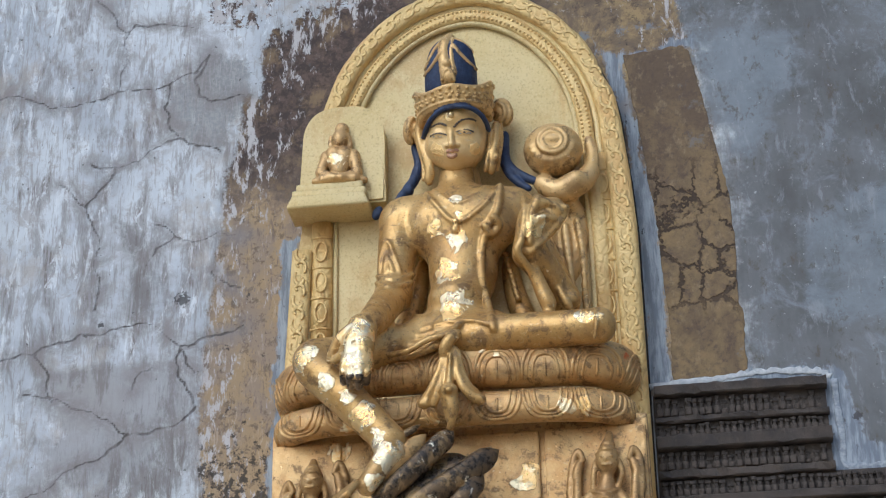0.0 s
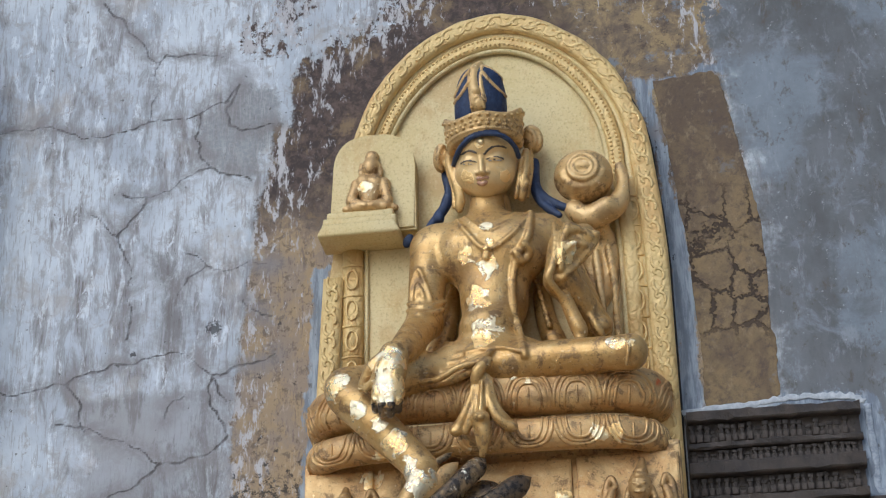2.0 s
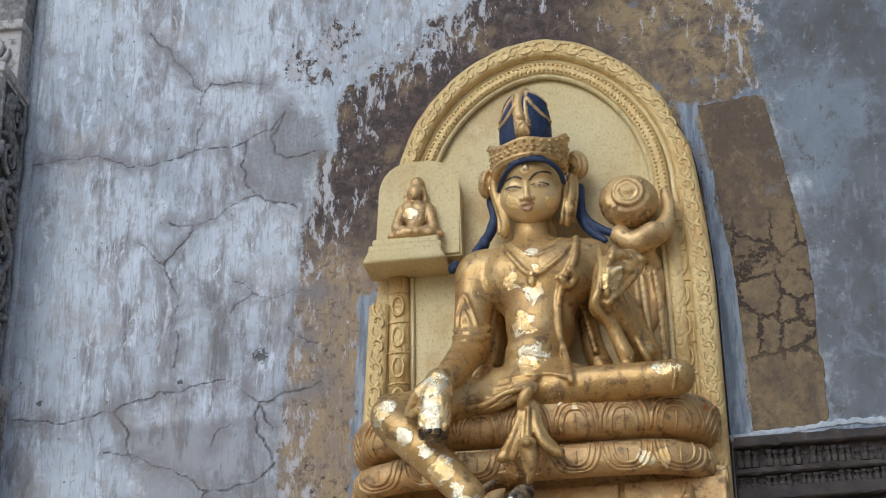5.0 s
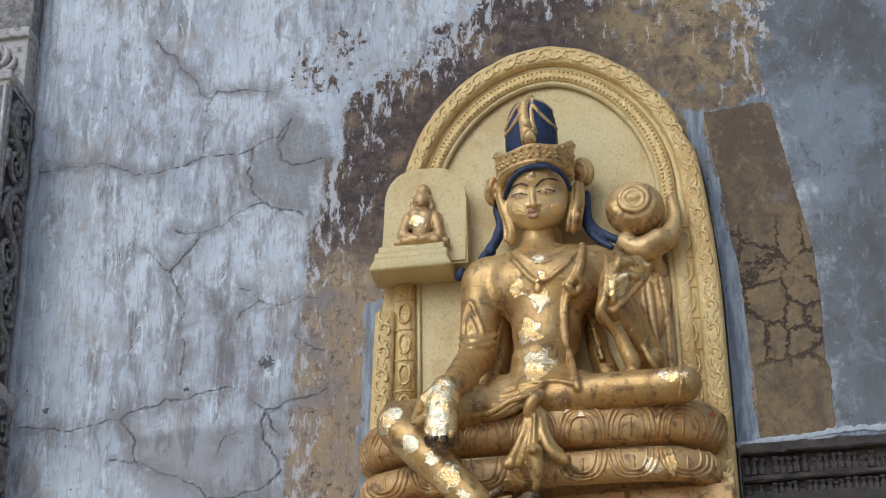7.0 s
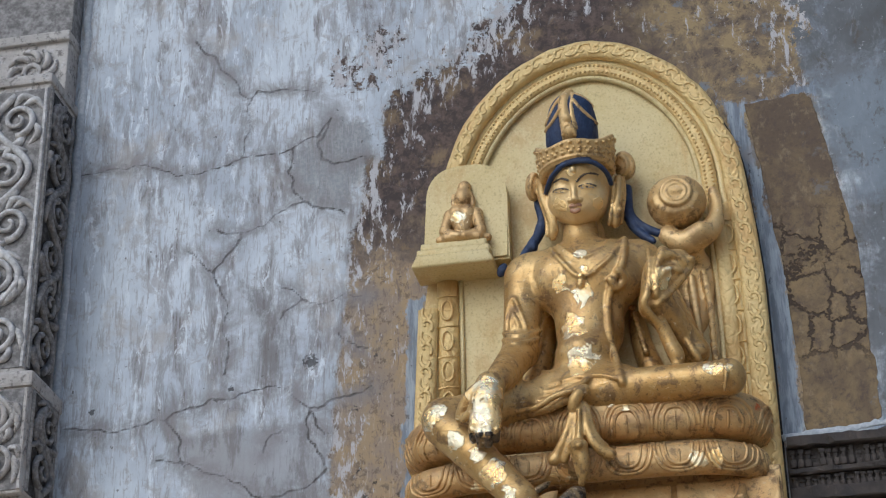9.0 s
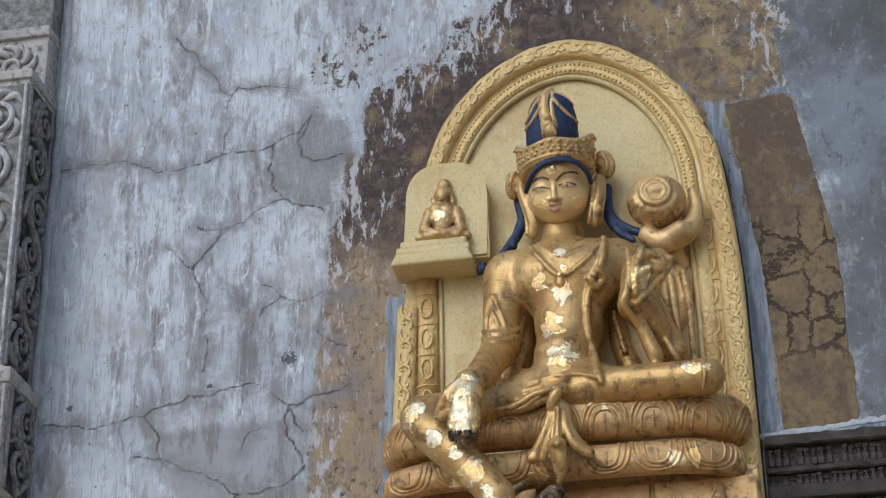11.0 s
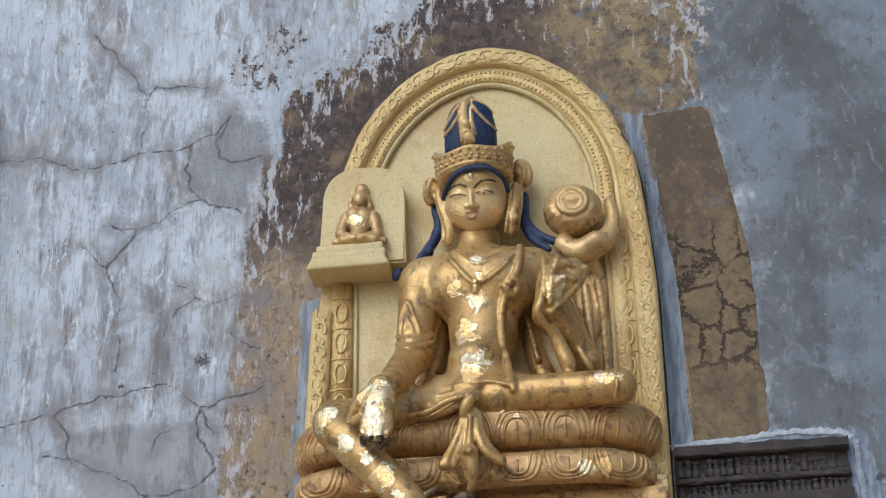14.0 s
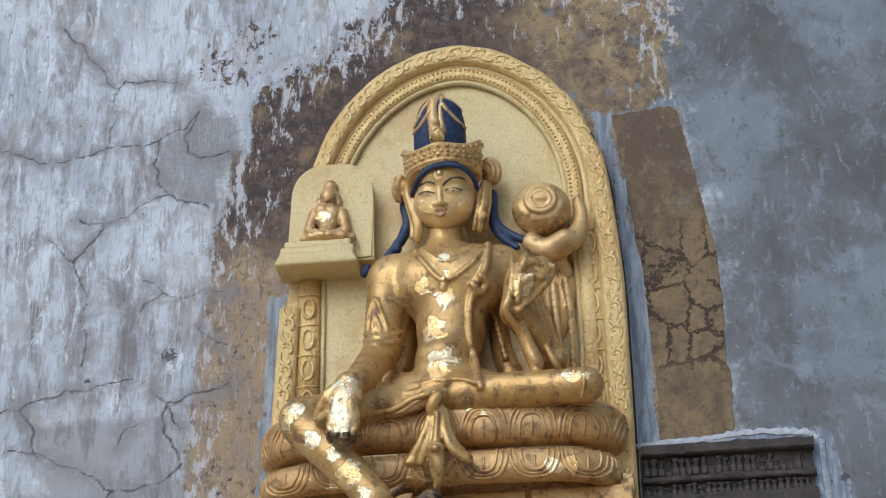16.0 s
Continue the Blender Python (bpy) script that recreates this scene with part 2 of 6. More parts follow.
def wall_paint():
    """Whitewash over render: streaks, stains, cracks; round the niche it has come off the old stone."""
    n = Nodes("wall_paint")
    x, z = n.axis(0), n.axis(2)
    crack, stone, band, bare, dusk = n.attr("crack"), n.attr("stone"), n.attr("band"), n.attr("bare"), n.attr("dusk")
    brush = n.noise((17, 17, 4.2), 9, 0.74, 0.5, (0, -16, 0))
    bristle = n.noise((150, 150, 15), 4, 0.65, 0.0, (0, -12, 0))
    cloud = n.noise((3.2, 3.2, 2.0), 6, 0.65)
    fine = n.noise(85, 6, 0.7)
    # whitewash
    col = n.mix(n.step(cloud, 0.38, 0.64), (0.47, 0.515, 0.575), (0.66, 0.71, 0.765))
    wornout = n.noise((2.4, 2.4, 1.5), 6, 0.68, 0.3, (0, -14, 0), (5, 2, 8))
    thin = n.do("ADD", brush, n.do("MULTIPLY", n.do("SUBTRACT", wornout, 0.5), 0.85))
    col = n.mix(n.step(thin, 0.49, 0.60, 0, 0.72), col, (0.285, 0.275, 0.285))
    col = n.mix(n.do("MULTIPLY", n.step(thin, 0.58, 0.66), n.step(bristle, 0.45, 0.55)), col, (0.20, 0.18, 0.175))
    col = n.mix(n.step(bristle, 0.53, 0.62, 0, 0.5), col, (0.28, 0.27, 0.27))
    col = n.mix(n.step(n.noise((26, 26, 6), 9, 0.76, 0.5, (0, -18, 0), (4, 4, 4)), 0.54, 0.60, 0, 0.85), col, (0.74, 0.79, 0.84))
    blot = n.noise(11, 8, 0.78, 0.4, at=(8, 3, 3))
    col = n.mix(n.step(blot, 0.52, 0.62, 0, 0.6), col, (0.36, 0.345, 0.345))
    col = n.mix(n.step(n.noise(26, 8, 0.8, 0.3, at=(1, 3, 5)), 0.60, 0.66, 0, 0.5), col, (0.24, 0.225, 0.215))
    tan = n.noise((3.4, 3.4, 2.4), 8, 0.72, at=(2, 6, 2))
    col = n.mix(n.step(tan, 0.52, 0.64, 0, 0.6), col, (0.43, 0.395, 0.36))
    # the part right of the stele, darker and mottled
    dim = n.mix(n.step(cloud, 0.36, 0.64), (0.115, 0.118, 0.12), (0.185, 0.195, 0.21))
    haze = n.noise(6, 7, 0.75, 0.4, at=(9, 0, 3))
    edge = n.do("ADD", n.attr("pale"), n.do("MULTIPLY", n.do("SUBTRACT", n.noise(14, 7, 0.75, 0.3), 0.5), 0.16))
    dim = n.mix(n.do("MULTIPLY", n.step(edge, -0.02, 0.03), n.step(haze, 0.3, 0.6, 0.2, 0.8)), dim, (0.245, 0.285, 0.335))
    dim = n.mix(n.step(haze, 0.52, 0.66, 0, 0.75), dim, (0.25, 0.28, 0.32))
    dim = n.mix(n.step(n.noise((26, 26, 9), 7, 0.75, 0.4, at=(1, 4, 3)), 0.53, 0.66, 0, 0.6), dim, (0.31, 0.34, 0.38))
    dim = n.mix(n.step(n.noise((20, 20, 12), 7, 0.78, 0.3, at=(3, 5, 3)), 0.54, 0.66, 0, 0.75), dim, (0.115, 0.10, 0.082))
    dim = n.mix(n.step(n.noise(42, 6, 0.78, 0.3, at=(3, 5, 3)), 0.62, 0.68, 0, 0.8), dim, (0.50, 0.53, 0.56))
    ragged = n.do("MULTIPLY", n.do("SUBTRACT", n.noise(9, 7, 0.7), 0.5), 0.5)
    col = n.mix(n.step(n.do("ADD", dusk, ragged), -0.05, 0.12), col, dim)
    # damp grey stains
    damp = n.do("ADD", n.attr("stain"), n.do("MULTIPLY", n.do("SUBTRACT", n.noise(7, 8, 0.76, 0.5, at=(6, 6, 1)), 0.5), 0.5))
    col = n.mix(n.step(damp, -0.03, 0.09, 0, 0.75), col, n.mix(n.step(thin, 0.45, 0.58), (0.33, 0.33, 0.35), (0.20, 0.19, 0.19)))
    # bare cement where a skin of plaster fell
    grey = n.mix(n.step(fine, 0.4, 0.65), (0.20, 0.20, 0.205), (0.30, 0.295, 0.29))
    grey = n.mix(n.step(bristle, 0.52, 0.62, 0, 0.5), grey, (0.5, 0.5, 0.52))
    rag2 = n.do("MULTIPLY", n.do("SUBTRACT", n.noise(18, 7, 0.75), 0.5), 0.16)
    col = n.mix(n.step(n.do("ADD", bare, rag2), -0.012, 0.016, 0, 0.72), col, grey)
    # old stone: dark purple-brown above, ochre lower down
    n1, n2 = n.noise(7, 7, 0.7, 0.2, at=(1, 3, 7)), n.noise(30, 7, 0.75, 0.2)
    dark = n.mix(n.step(n2, 0.42, 0.64), (0.06, 0.045, 0.042), (0.135, 0.098, 0.08))
    dark = n.mix(n.step(n1, 0.52, 0.64, 0, 0.85), dark, (0.23, 0.165, 0.095))
    dark = n.mix(n.step(n.noise(15, 7, 0.75, 0.4, at=(3, 0, 9)), 0.57, 0.66, 0, 0.7), dark, (0.24, 0.215, 0.20))
    light = n.mix(n.step(n.do("ADD", n1, n.step(z, 3.7, 3.3, 0, -0.14)), 0.42, 0.54), (0.37, 0.275, 0.165), (0.31, 0.245, 0.185))
    light = n.mix(n.step(n.noise((9, 9, 5), 7, 0.75, 0.5, at=(3, 0, 9)), 0.54, 0.64, 0, 0.7), light, (0.25, 0.19, 0.14))
    light = n.mix(n.step(n2, 0.52, 0.62, 0, 0.8), light, (0.14, 0.11, 0.085))
    scratch = n.noise((70, 70, 14), 6, 0.75, 0.6, (0, 35, 0), (5, 5, 2))
    light = n.mix(n.step(scratch, 0.55, 0.62, 0, 0.7), light, (0.17, 0.14, 0.125))
    light = n.mix(n.step(scratch, 0.42, 0.36, 0, 0.6), light, (0.50, 0.42, 0.33))
    light = n.mix(n.step(n.noise((30, 30, 9), 6, 0.7, at=(2, 2, 8)), 0.60, 0.67, 0, 0.8), light, (0.44, 0.42, 0.42))
    old = n.mix(n.step(n.do("ADD", z, n.do("MULTIPLY", n.do("SUBTRACT", n1, 0.5), 0.7)), 4.10, 4.36), light, dark)
    right = n.step(n.do("ADD", x, n.do("MULTIPLY", n.do("SUBTRACT", n1, 0.5), 0.5)), 0.12, 0.46)
    tawny = n.mix(n.step(n.noise(7, 9, 0.78, 0.5, at=(4, 4, 1)), 0.42, 0.60), (0.35, 0.26, 0.135), (0.165, 0.125, 0.09))
    tawny = n.mix(n.step(n2, 0.50, 0.64, 0, 0.8), tawny, (0.09, 0.068, 0.055))
    tawny = n.mix(n.step(n.noise((12, 12, 22), 7, 0.75, 0.5, at=(7, 2, 3)), 0.60, 0.66, 0, 0.8), tawny, (0.50, 0.47, 0.43))
    tawny = n.mix(n.step(n.noise(11, 7, 0.75, at=(8, 1, 1)), 0.56, 0.64, 0, 0.85), tawny, (0.20, 0.23, 0.27))
    old = n.mix(n.do("MULTIPLY", right, n.step(z, 4.3, 4.5)), old, tawny)
    smear = n.noise((34, 34, 12), 7, 0.75, 0.3, (0, -30, 0))
    old = n.mix(n.step(n.do("ADD", smear, n.do("ADD", n.step(stone, 0.22, 0.0, 0, 0.13), n.step(z, 4.72, 4.95, 0, 0.035))), 0.62, 0.69), old, (0.52, 0.51, 0.52))
    soot = n.step(n.do("ADD", n.noise(38, 6, 0.75, at=(4, 9, 1)), n.step(z, 3.62, 3.35, 0, 0.13)), 0.62, 0.67)
    old = n.mix(n.do("MULTIPLY", soot, 0.9), old, (0.045, 0.04, 0.036))
    rag3 = n.do("ADD", n.do("MULTIPLY", n.do("SUBTRACT", n2, 0.5), 0.08), n.do("MULTIPLY", n.do("SUBTRACT", n1, 0.5), 0.06))
    loose = n.do("MULTIPLY", n.do("MULTIPLY", n.do("SUBTRACT", n.noise(24, 7, 0.75, 0.4), 0.5), n.step(z, 4.70, 4.85)), 0.5)
    on = n.step(n.do("ADD", n.do("ADD", stone, rag3), loose), -0.004, 0.016)
    col = n.mix(on, col, old)
    # blue-grey mortar beside the stele
    mortar = n.mix(n.step(n.noise((60, 60, 8), 6, 0.7), 0.42, 0.62), (0.19, 0.22, 0.27), (0.35, 0.395, 0.46))
    mortar = n.mix(n.step(n.noise((40, 40, 14), 6, 0.75), 0.62, 0.7), mortar, (0.04, 0.045, 0.06))
    worn = n.do("MULTIPLY", n.do("SUBTRACT", n.noise((20, 20, 9), 8, 0.76, 0.3), 0.5), 0.12)
    col = n.mix(n.step(n.do("ADD", band, worn), -0.004, 0.008), col, mortar)
    # cracks
    wob = n.do("MULTIPLY", n.do("SUBTRACT", n.noise(45, 5, 0.7), 0.5), 0.008)
    width = n.step(n.noise(5, 4, 0.6, at=(7, 7, 7)), 0.36, 0.66, 0.0022, 0.0046)
    line = n.step(n.do("DIVIDE", n.do("ADD", crack, wob), width), 1.3, 0.35)
    col = n.mix(n.do("MULTIPLY", n.step(crack, 0.06, 0.0, 0, 0.75), n.step(blot, 0.36, 0.56)), col, (0.25, 0.235, 0.235))
    fade = n.step(n.noise(9, 5, 0.7, at=(3, 1, 6)), 0.36, 0.6, 0.25, 0.95)
    col = n.mix(n.do("MULTIPLY", line, fade), col, (0.10, 0.092, 0.09))
    for place, size in (((-0.753, 0.0, 3.908), 0.030), ((-0.989, 0.0, 3.847), 0.012), ((1.052, 0.0, 3.413), 0.012), ((1.095, 0.0, 3.425), 0.016), ((-1.410, 0.0, 3.817), 0.014)):
        pock = n.do("SUBTRACT", n.do("DIVIDE", n.away(place), size), n.do("MULTIPLY", n.do("SUBTRACT", n.noise(90, 5, 0.7), 0.5), 3.0))
        col = n.mix(n.step(pock, 0.75, 0.55, 0, 0.85), col, (0.06, 0.058, 0.06))
    peck = n.step(n.noise(52, 3, 0.5), 0.70, 0.73)
    col = n.mix(n.do("MULTIPLY", peck, 0.7), col, (0.10, 0.095, 0.09))
    h = n.do("ADD", n.do("MULTIPLY", fine, 0.30), n.do("MULTIPLY", brush, 0.5))
    h = n.do("SUBTRACT", n.do("ADD", h, n.do("MULTIPLY", n2, 0.4)), n.do("MULTIPLY", line, 1.0))
    h = n.do("SUBTRACT", h, n.do("MULTIPLY", on, 0.5))
    return n.done(col, 0.88, 0.0, h, 0.5, 0.006)


GOLD, CARVED, BLUE, BRONZE = gold_paint(), gold_carved(), blue_paint(), dark_bronze()
STONE, BLACK, OCHRE, WALL = carved_stone(), black_stone(), ochre_stone(), wall_paint()
HOLLOW_SHADE = hollow_shade_stone()
MORTAR = plain("mortar", (0.24, 0.275, 0.33), (0.42, 0.46, 0.52))
WHITE = plain("lime_plaster", (0.42, 0.45, 0.49), (0.62, 0.64, 0.66), 0.9)
PAVING = plain("paving", (0.46, 0.355, 0.235), (0.56, 0.44, 0.30), 0.85, 0, 3)


def to_mesh(name, bm, material, smooth=False):
    me = bpy.data.meshes.new(name)
    bmesh.ops.recalc_face_normals(bm, faces=bm.faces)
    bm.to_mesh(me)
    bm.free()
    me.materials.append(material)
    if smooth:
        me.shade_smooth()
    return me


def part(name, bm, material, parent, label="", smooth=False):
    ob = new(name, bm if isinstance(bm, bpy.types.Mesh) else to_mesh(name, bm, material, smooth))
    ob.parent = parent
    return tagged(ob, label)


def slab(bm, x0, x1, y0, y1, z0, z1, bevel=0.0):
    """A box, bevelled a little, added to bm."""
    made = bmesh.ops.create_cube(bm, size=1)["verts"]
    bmesh.ops.transform(bm, matrix=Matrix.LocRotScale(((x0 + x1) / 2, (y0 + y1) / 2, (z0 + z1) / 2), None, (x1 - x0, y1 - y0, z1 - z0)), verts=made)
    if bevel:
        edges = list({e for v in made for e in v.link_edges})
        bmesh.ops.bevel(bm, geom=edges, offset=bevel, segments=2, affect="EDGES", profile=0.6)
    return bm


def tube(bm, line, radius, sides=8, flat=1.0, ends=True):
    """A round bar along a line of points; radius may be a list. flat squeezes it in y."""
    line = [Vector(p) for p in line]
    rad = radius if isinstance(radius, (list, tuple)) else [radius] * len(line)
    rings = []
    for i, p in enumerate(line):
        d = (line[min(i + 1, len(line) - 1)] - line[max(i - 1, 0)]).normalized()
        side = d.cross(Vector((0, 1, 0)))
        side = side.normalized() if side.length > 1e-4 else Vector((1, 0, 0))
        out = side.cross(d).normalized()
        rings.append([bm.verts.new(p + rad[i] * (math.cos(a) * side + flat * math.sin(a) * out)) for a in (math.tau * k / sides for k in range(sides))])
    for a, b in zip(rings, rings[1:]):
        for k in range(sides):
            bm.faces.new((a[k], a[(k + 1) % sides], b[(k + 1) % sides], b[k]))
    if ends:
        bm.faces.new(rings[0])
        bm.faces.new(rings[-1][::-1])
    return bm


def spline(points, per=6):
    """A smooth line through points (Catmull-Rom)."""
    p = [Vector(q) for q in points]
    p = [2 * p[0] - p[1], *p, 2 * p[-1] - p[-2]]
    out = []
    for i in range(1, len(p) - 2):
        for k in range(per):
            t = k / per
            out.append(0.5 * (2 * p[i] + (p[i + 1] - p[i - 1]) * t + (2 * p[i - 1] - 5 * p[i] + 4 * p[i + 1] - p[i + 2]) * t * t + (3 * p[i] - p[i - 1] - 3 * p[i + 1] + p[i + 2]) * t ** 3))
    return out + [p[-2]]


def empty(name, label, category, at=(0, 0, 0), group="", kind=""):
    ob = new(name)
    ob.empty_display_size = 0.1
    ob.location = at
    return tagged(ob, label, category, group, kind)


# ---- ground and wall ----
bm = bmesh.new()
slab(bm, -300, 300, -300, 300, -0.3, 0)
ground = tagged(new("ground", to_mesh("ground", bm, PAVING)), "pale worn stone paving of the court", "ground", kind="structure")

CRACKS = [
    [(-1.798, 4.610), (-1.565, 4.618), (-1.350, 4.621), (-1.242, 4.605), (-1.125, 4.576), (-1.056, 4.589), (-0.987, 4.610), (-0.908, 4.618), (-0.821, 4.625), (-0.744, 4.657), (-0.699, 4.722)],
    [(-0.987, 4.612), (-0.975, 4.680), (-0.957, 4.748), (-0.967, 4.800), (-0.938, 4.848), (-0.849, 4.845), (-0.750, 4.822)],
    [(-0.961, 4.820), (-1.012, 4.897), (-1.081, 4.997), (-1.149, 5.068)],
    [(-0.981, 4.355), (-0.904, 4.369), (-0.855, 4.410), (-0.775, 4.436), (-0.726, 4.406), (-0.657, 4.385)],
    [(-0.821, 4.625), (-0.835, 4.548), (-0.814, 4.472), (-0.775, 4.436)],
    [(-0.699, 4.722), (-0.743, 4.637), (-0.729, 4.573), (-0.645, 4.557), (-0.585, 4.573)],
    [(-1.142, 4.311), (-1.096, 4.265), (-1.056, 4.228), (-1.024, 4.147), (-1.007, 4.091), (-1.022, 4.037), (-0.999, 3.954), (-1.012, 3.893)],
    [(-1.056, 4.232), (-1.003, 4.295), (-0.972, 4.339), (-0.981, 4.355), (-1.051, 4.375)],
    [(-1.719, 3.788), (-1.481, 3.770), (-1.278, 3.755), (-1.180, 3.768), (-1.135, 3.793), (-1.050, 3.822), (-0.951, 3.832), (-0.856, 3.842), (-0.802, 3.803), (-0.747, 3.753), (-0.707, 3.678)],
    [(-1.180, 3.768), (-1.157, 3.737), (-1.134, 3.692), (-1.116, 3.619)],
    [(-0.748, 3.764), (-0.678, 3.788), (-0.622, 3.796), (-0.573, 3.817)],
    [(-0.865, 4.024), (-0.839, 4.077), (-0.785, 4.109), (-0.731, 4.089), (-0.589, 4.097)],
    [(-0.852, 4.160), (-0.800, 4.137), (-0.768, 4.107)],
    [(-1.203, 3.646), (-1.086, 3.617), (-0.968, 3.558), (-0.914, 3.514), (-0.836, 3.505), (-0.754, 3.526), (-0.703, 3.573)],
    [(-1.179, 3.335), (-1.086, 3.386), (-1.009, 3.431), (-0.923, 3.475), (-0.893, 3.509)],
    [(-0.751, 3.759), (-0.762, 3.717), (-0.729, 3.629), (-0.703, 3.576)],
    [(-0.884, 3.640), (-0.862, 3.690), (-0.830, 3.704)],
    [(-0.669, 3.990), (-0.640, 3.958), (-0.585, 3.934)],
    [(0.538, 4.426), (0.612, 4.438), (0.711, 4.457)],
]
STONES = [(-0.684, 3.280), (-0.704, 3.610), (-0.686, 3.780), (-0.669, 4.008), (-0.652, 4.134), (-0.646, 4.319), (-0.606, 4.387), (-0.590, 4.563), (-0.549, 4.569), (-0.542, 4.741), (-0.408, 4.834), (-0.303, 4.894), (-0.199, 4.985), (-0.127, 5.187),
          (0.755, 5.086), (0.720, 4.706), (0.745, 4.597), (0.771, 4.394), (0.808, 4.152), (0.816, 3.869), (0.819, 3.591), (0.610, 3.569), (0.472, 3.429), (0.161, 3.227)]
PALE = [(0.741, 4.636), (0.908, 4.663), (1.055, 4.620), (1.030, 4.460), (0.956, 4.372), (0.930, 4.254), (0.811, 4.227), (0.780, 4.387)]
PALE_LOW = [(1.009, 4.005), (1.143, 4.101), (1.363, 4.119), (1.316, 3.742), (1.098, 3.674), (0.987, 3.766)]
PALE_TOP = [(1.020, 4.994), (1.372, 4.999), (1.413, 4.792), (1.143, 4.720)]
STAIN_LOW = [(-1.160, 3.729), (-0.883, 3.777), (-0.732, 3.697), (-0.692, 3.280), (-1.339, 3.321), (-1.157, 3.474)]
STAIN_MID = [(-0.972, 4.198), (-0.834, 4.149), (-0.788, 3.858), (-0.984, 3.820)]
STAIN_TOP = [(-0.811, 4.804), (-0.653, 4.829), (-0.578, 4.621), (-0.767, 4.580)]
STAIN_END = [(-1.710, 3.929), (-1.573, 3.847), (-1.486, 3.330), (-1.667, 3.341)]
PATCH = [(-0.834, 4.597), (-0.744, 4.657), (-0.694, 4.728), (-0.579, 4.680), (-0.576, 4.572), (-0.602, 4.506), (-0.653, 4.380), (-0.775, 4.432), (-0.814, 4.472)]
ISLANDS = ([(-0.595, 5.005), (-0.545, 5.014), (-0.495, 4.990), (-0.502, 4.921), (-0.544, 4.885), (-0.588, 4.912)], [(-0.696, 4.939), (-0.638, 4.927), (-0.609, 4.861), (-0.523, 4.829), (-0.615, 4.813), (-0.694, 4.844)], [(-0.245, 4.996), (-0.170, 5.019), (-0.162, 4.939), (-0.195, 4.869), (-0.240, 4.892)])
BAND_LEFT = [(-0.469, 4.082), (-0.415, 4.077), (-0.450, 3.265), (-0.499, 3.268), (-0.489, 3.528), (-0.479, 3.834)]
BAND_PANEL = [(0.782, 3.550), (0.838, 3.582), (1.039, 3.573), (1.081, 3.544), (1.105, 3.353), (1.261, 3.319), (1.252, 3.250), (1.022, 3.265), (1.003, 3.504)]
BAND_RIGHT = [(0.459, 4.651), (0.538, 4.581), (0.552, 4.472), (0.563, 4.386), (0.587, 4.227), (0.608, 4.062), (0.618, 3.851), (0.616, 3.598), (0.603, 3.540), (0.547, 3.541), (0.551, 3.857), (0.539, 4.305), (0.508, 4.477)]
BAND_JOINT = [(0.536, 4.597), (0.623, 4.615), (0.707, 4.634), (0.751, 4.645), (0.756, 4.582), (0.715, 4.611), (0.622, 4.602), (0.547, 4.578)]
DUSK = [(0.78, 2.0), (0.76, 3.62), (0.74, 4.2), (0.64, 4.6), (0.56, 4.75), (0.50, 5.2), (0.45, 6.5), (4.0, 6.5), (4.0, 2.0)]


def line_distance(px, pz, line, closed=False):
    best = np.full(px.shape, 9.0)
    ends = line[1:] + line[:1] if closed else line[1:]
    for (ax, az), (bx, bz) in zip(line, ends):
        dx, dz = bx - ax, bz - az
        t = np.clip(((px - ax) * dx + (pz - az) * dz) / (dx * dx + dz * dz + 1e-9), 0, 1)
        best = np.minimum(best, np.hypot(px - ax - t * dx, pz - az - t * dz))
    return best


def inside(px, pz, ring):
    """The distance from a ring's edge: plus inside, minus outside."""
    hit = np.zeros(px.shape, bool)
    for (ax, az), (bx, bz) in zip(ring, ring[1:] + ring[:1]):
        hit ^= ((az > pz) != (bz > pz)) & (px < (bx - ax) * (pz - az) / (bz - az + 1e-12) + ax)
    return np.where(hit, 1, -1) * line_distance(px, pz, ring, True)


def jagged(line, rng):
    """A crack's way: the line broken up by ever smaller kinks."""
    for size in (0.16, 0.13, 0.11):
        out = [line[0]]
        for (ax, az), (bx, bz) in zip(line, line[1:]):
            k = rng.uniform(-size, size)
            out += [((ax + bx) / 2 - k * (bz - az), (az + bz) / 2 + k * (bx - ax)), (bx, bz)]
        line = out
    return line


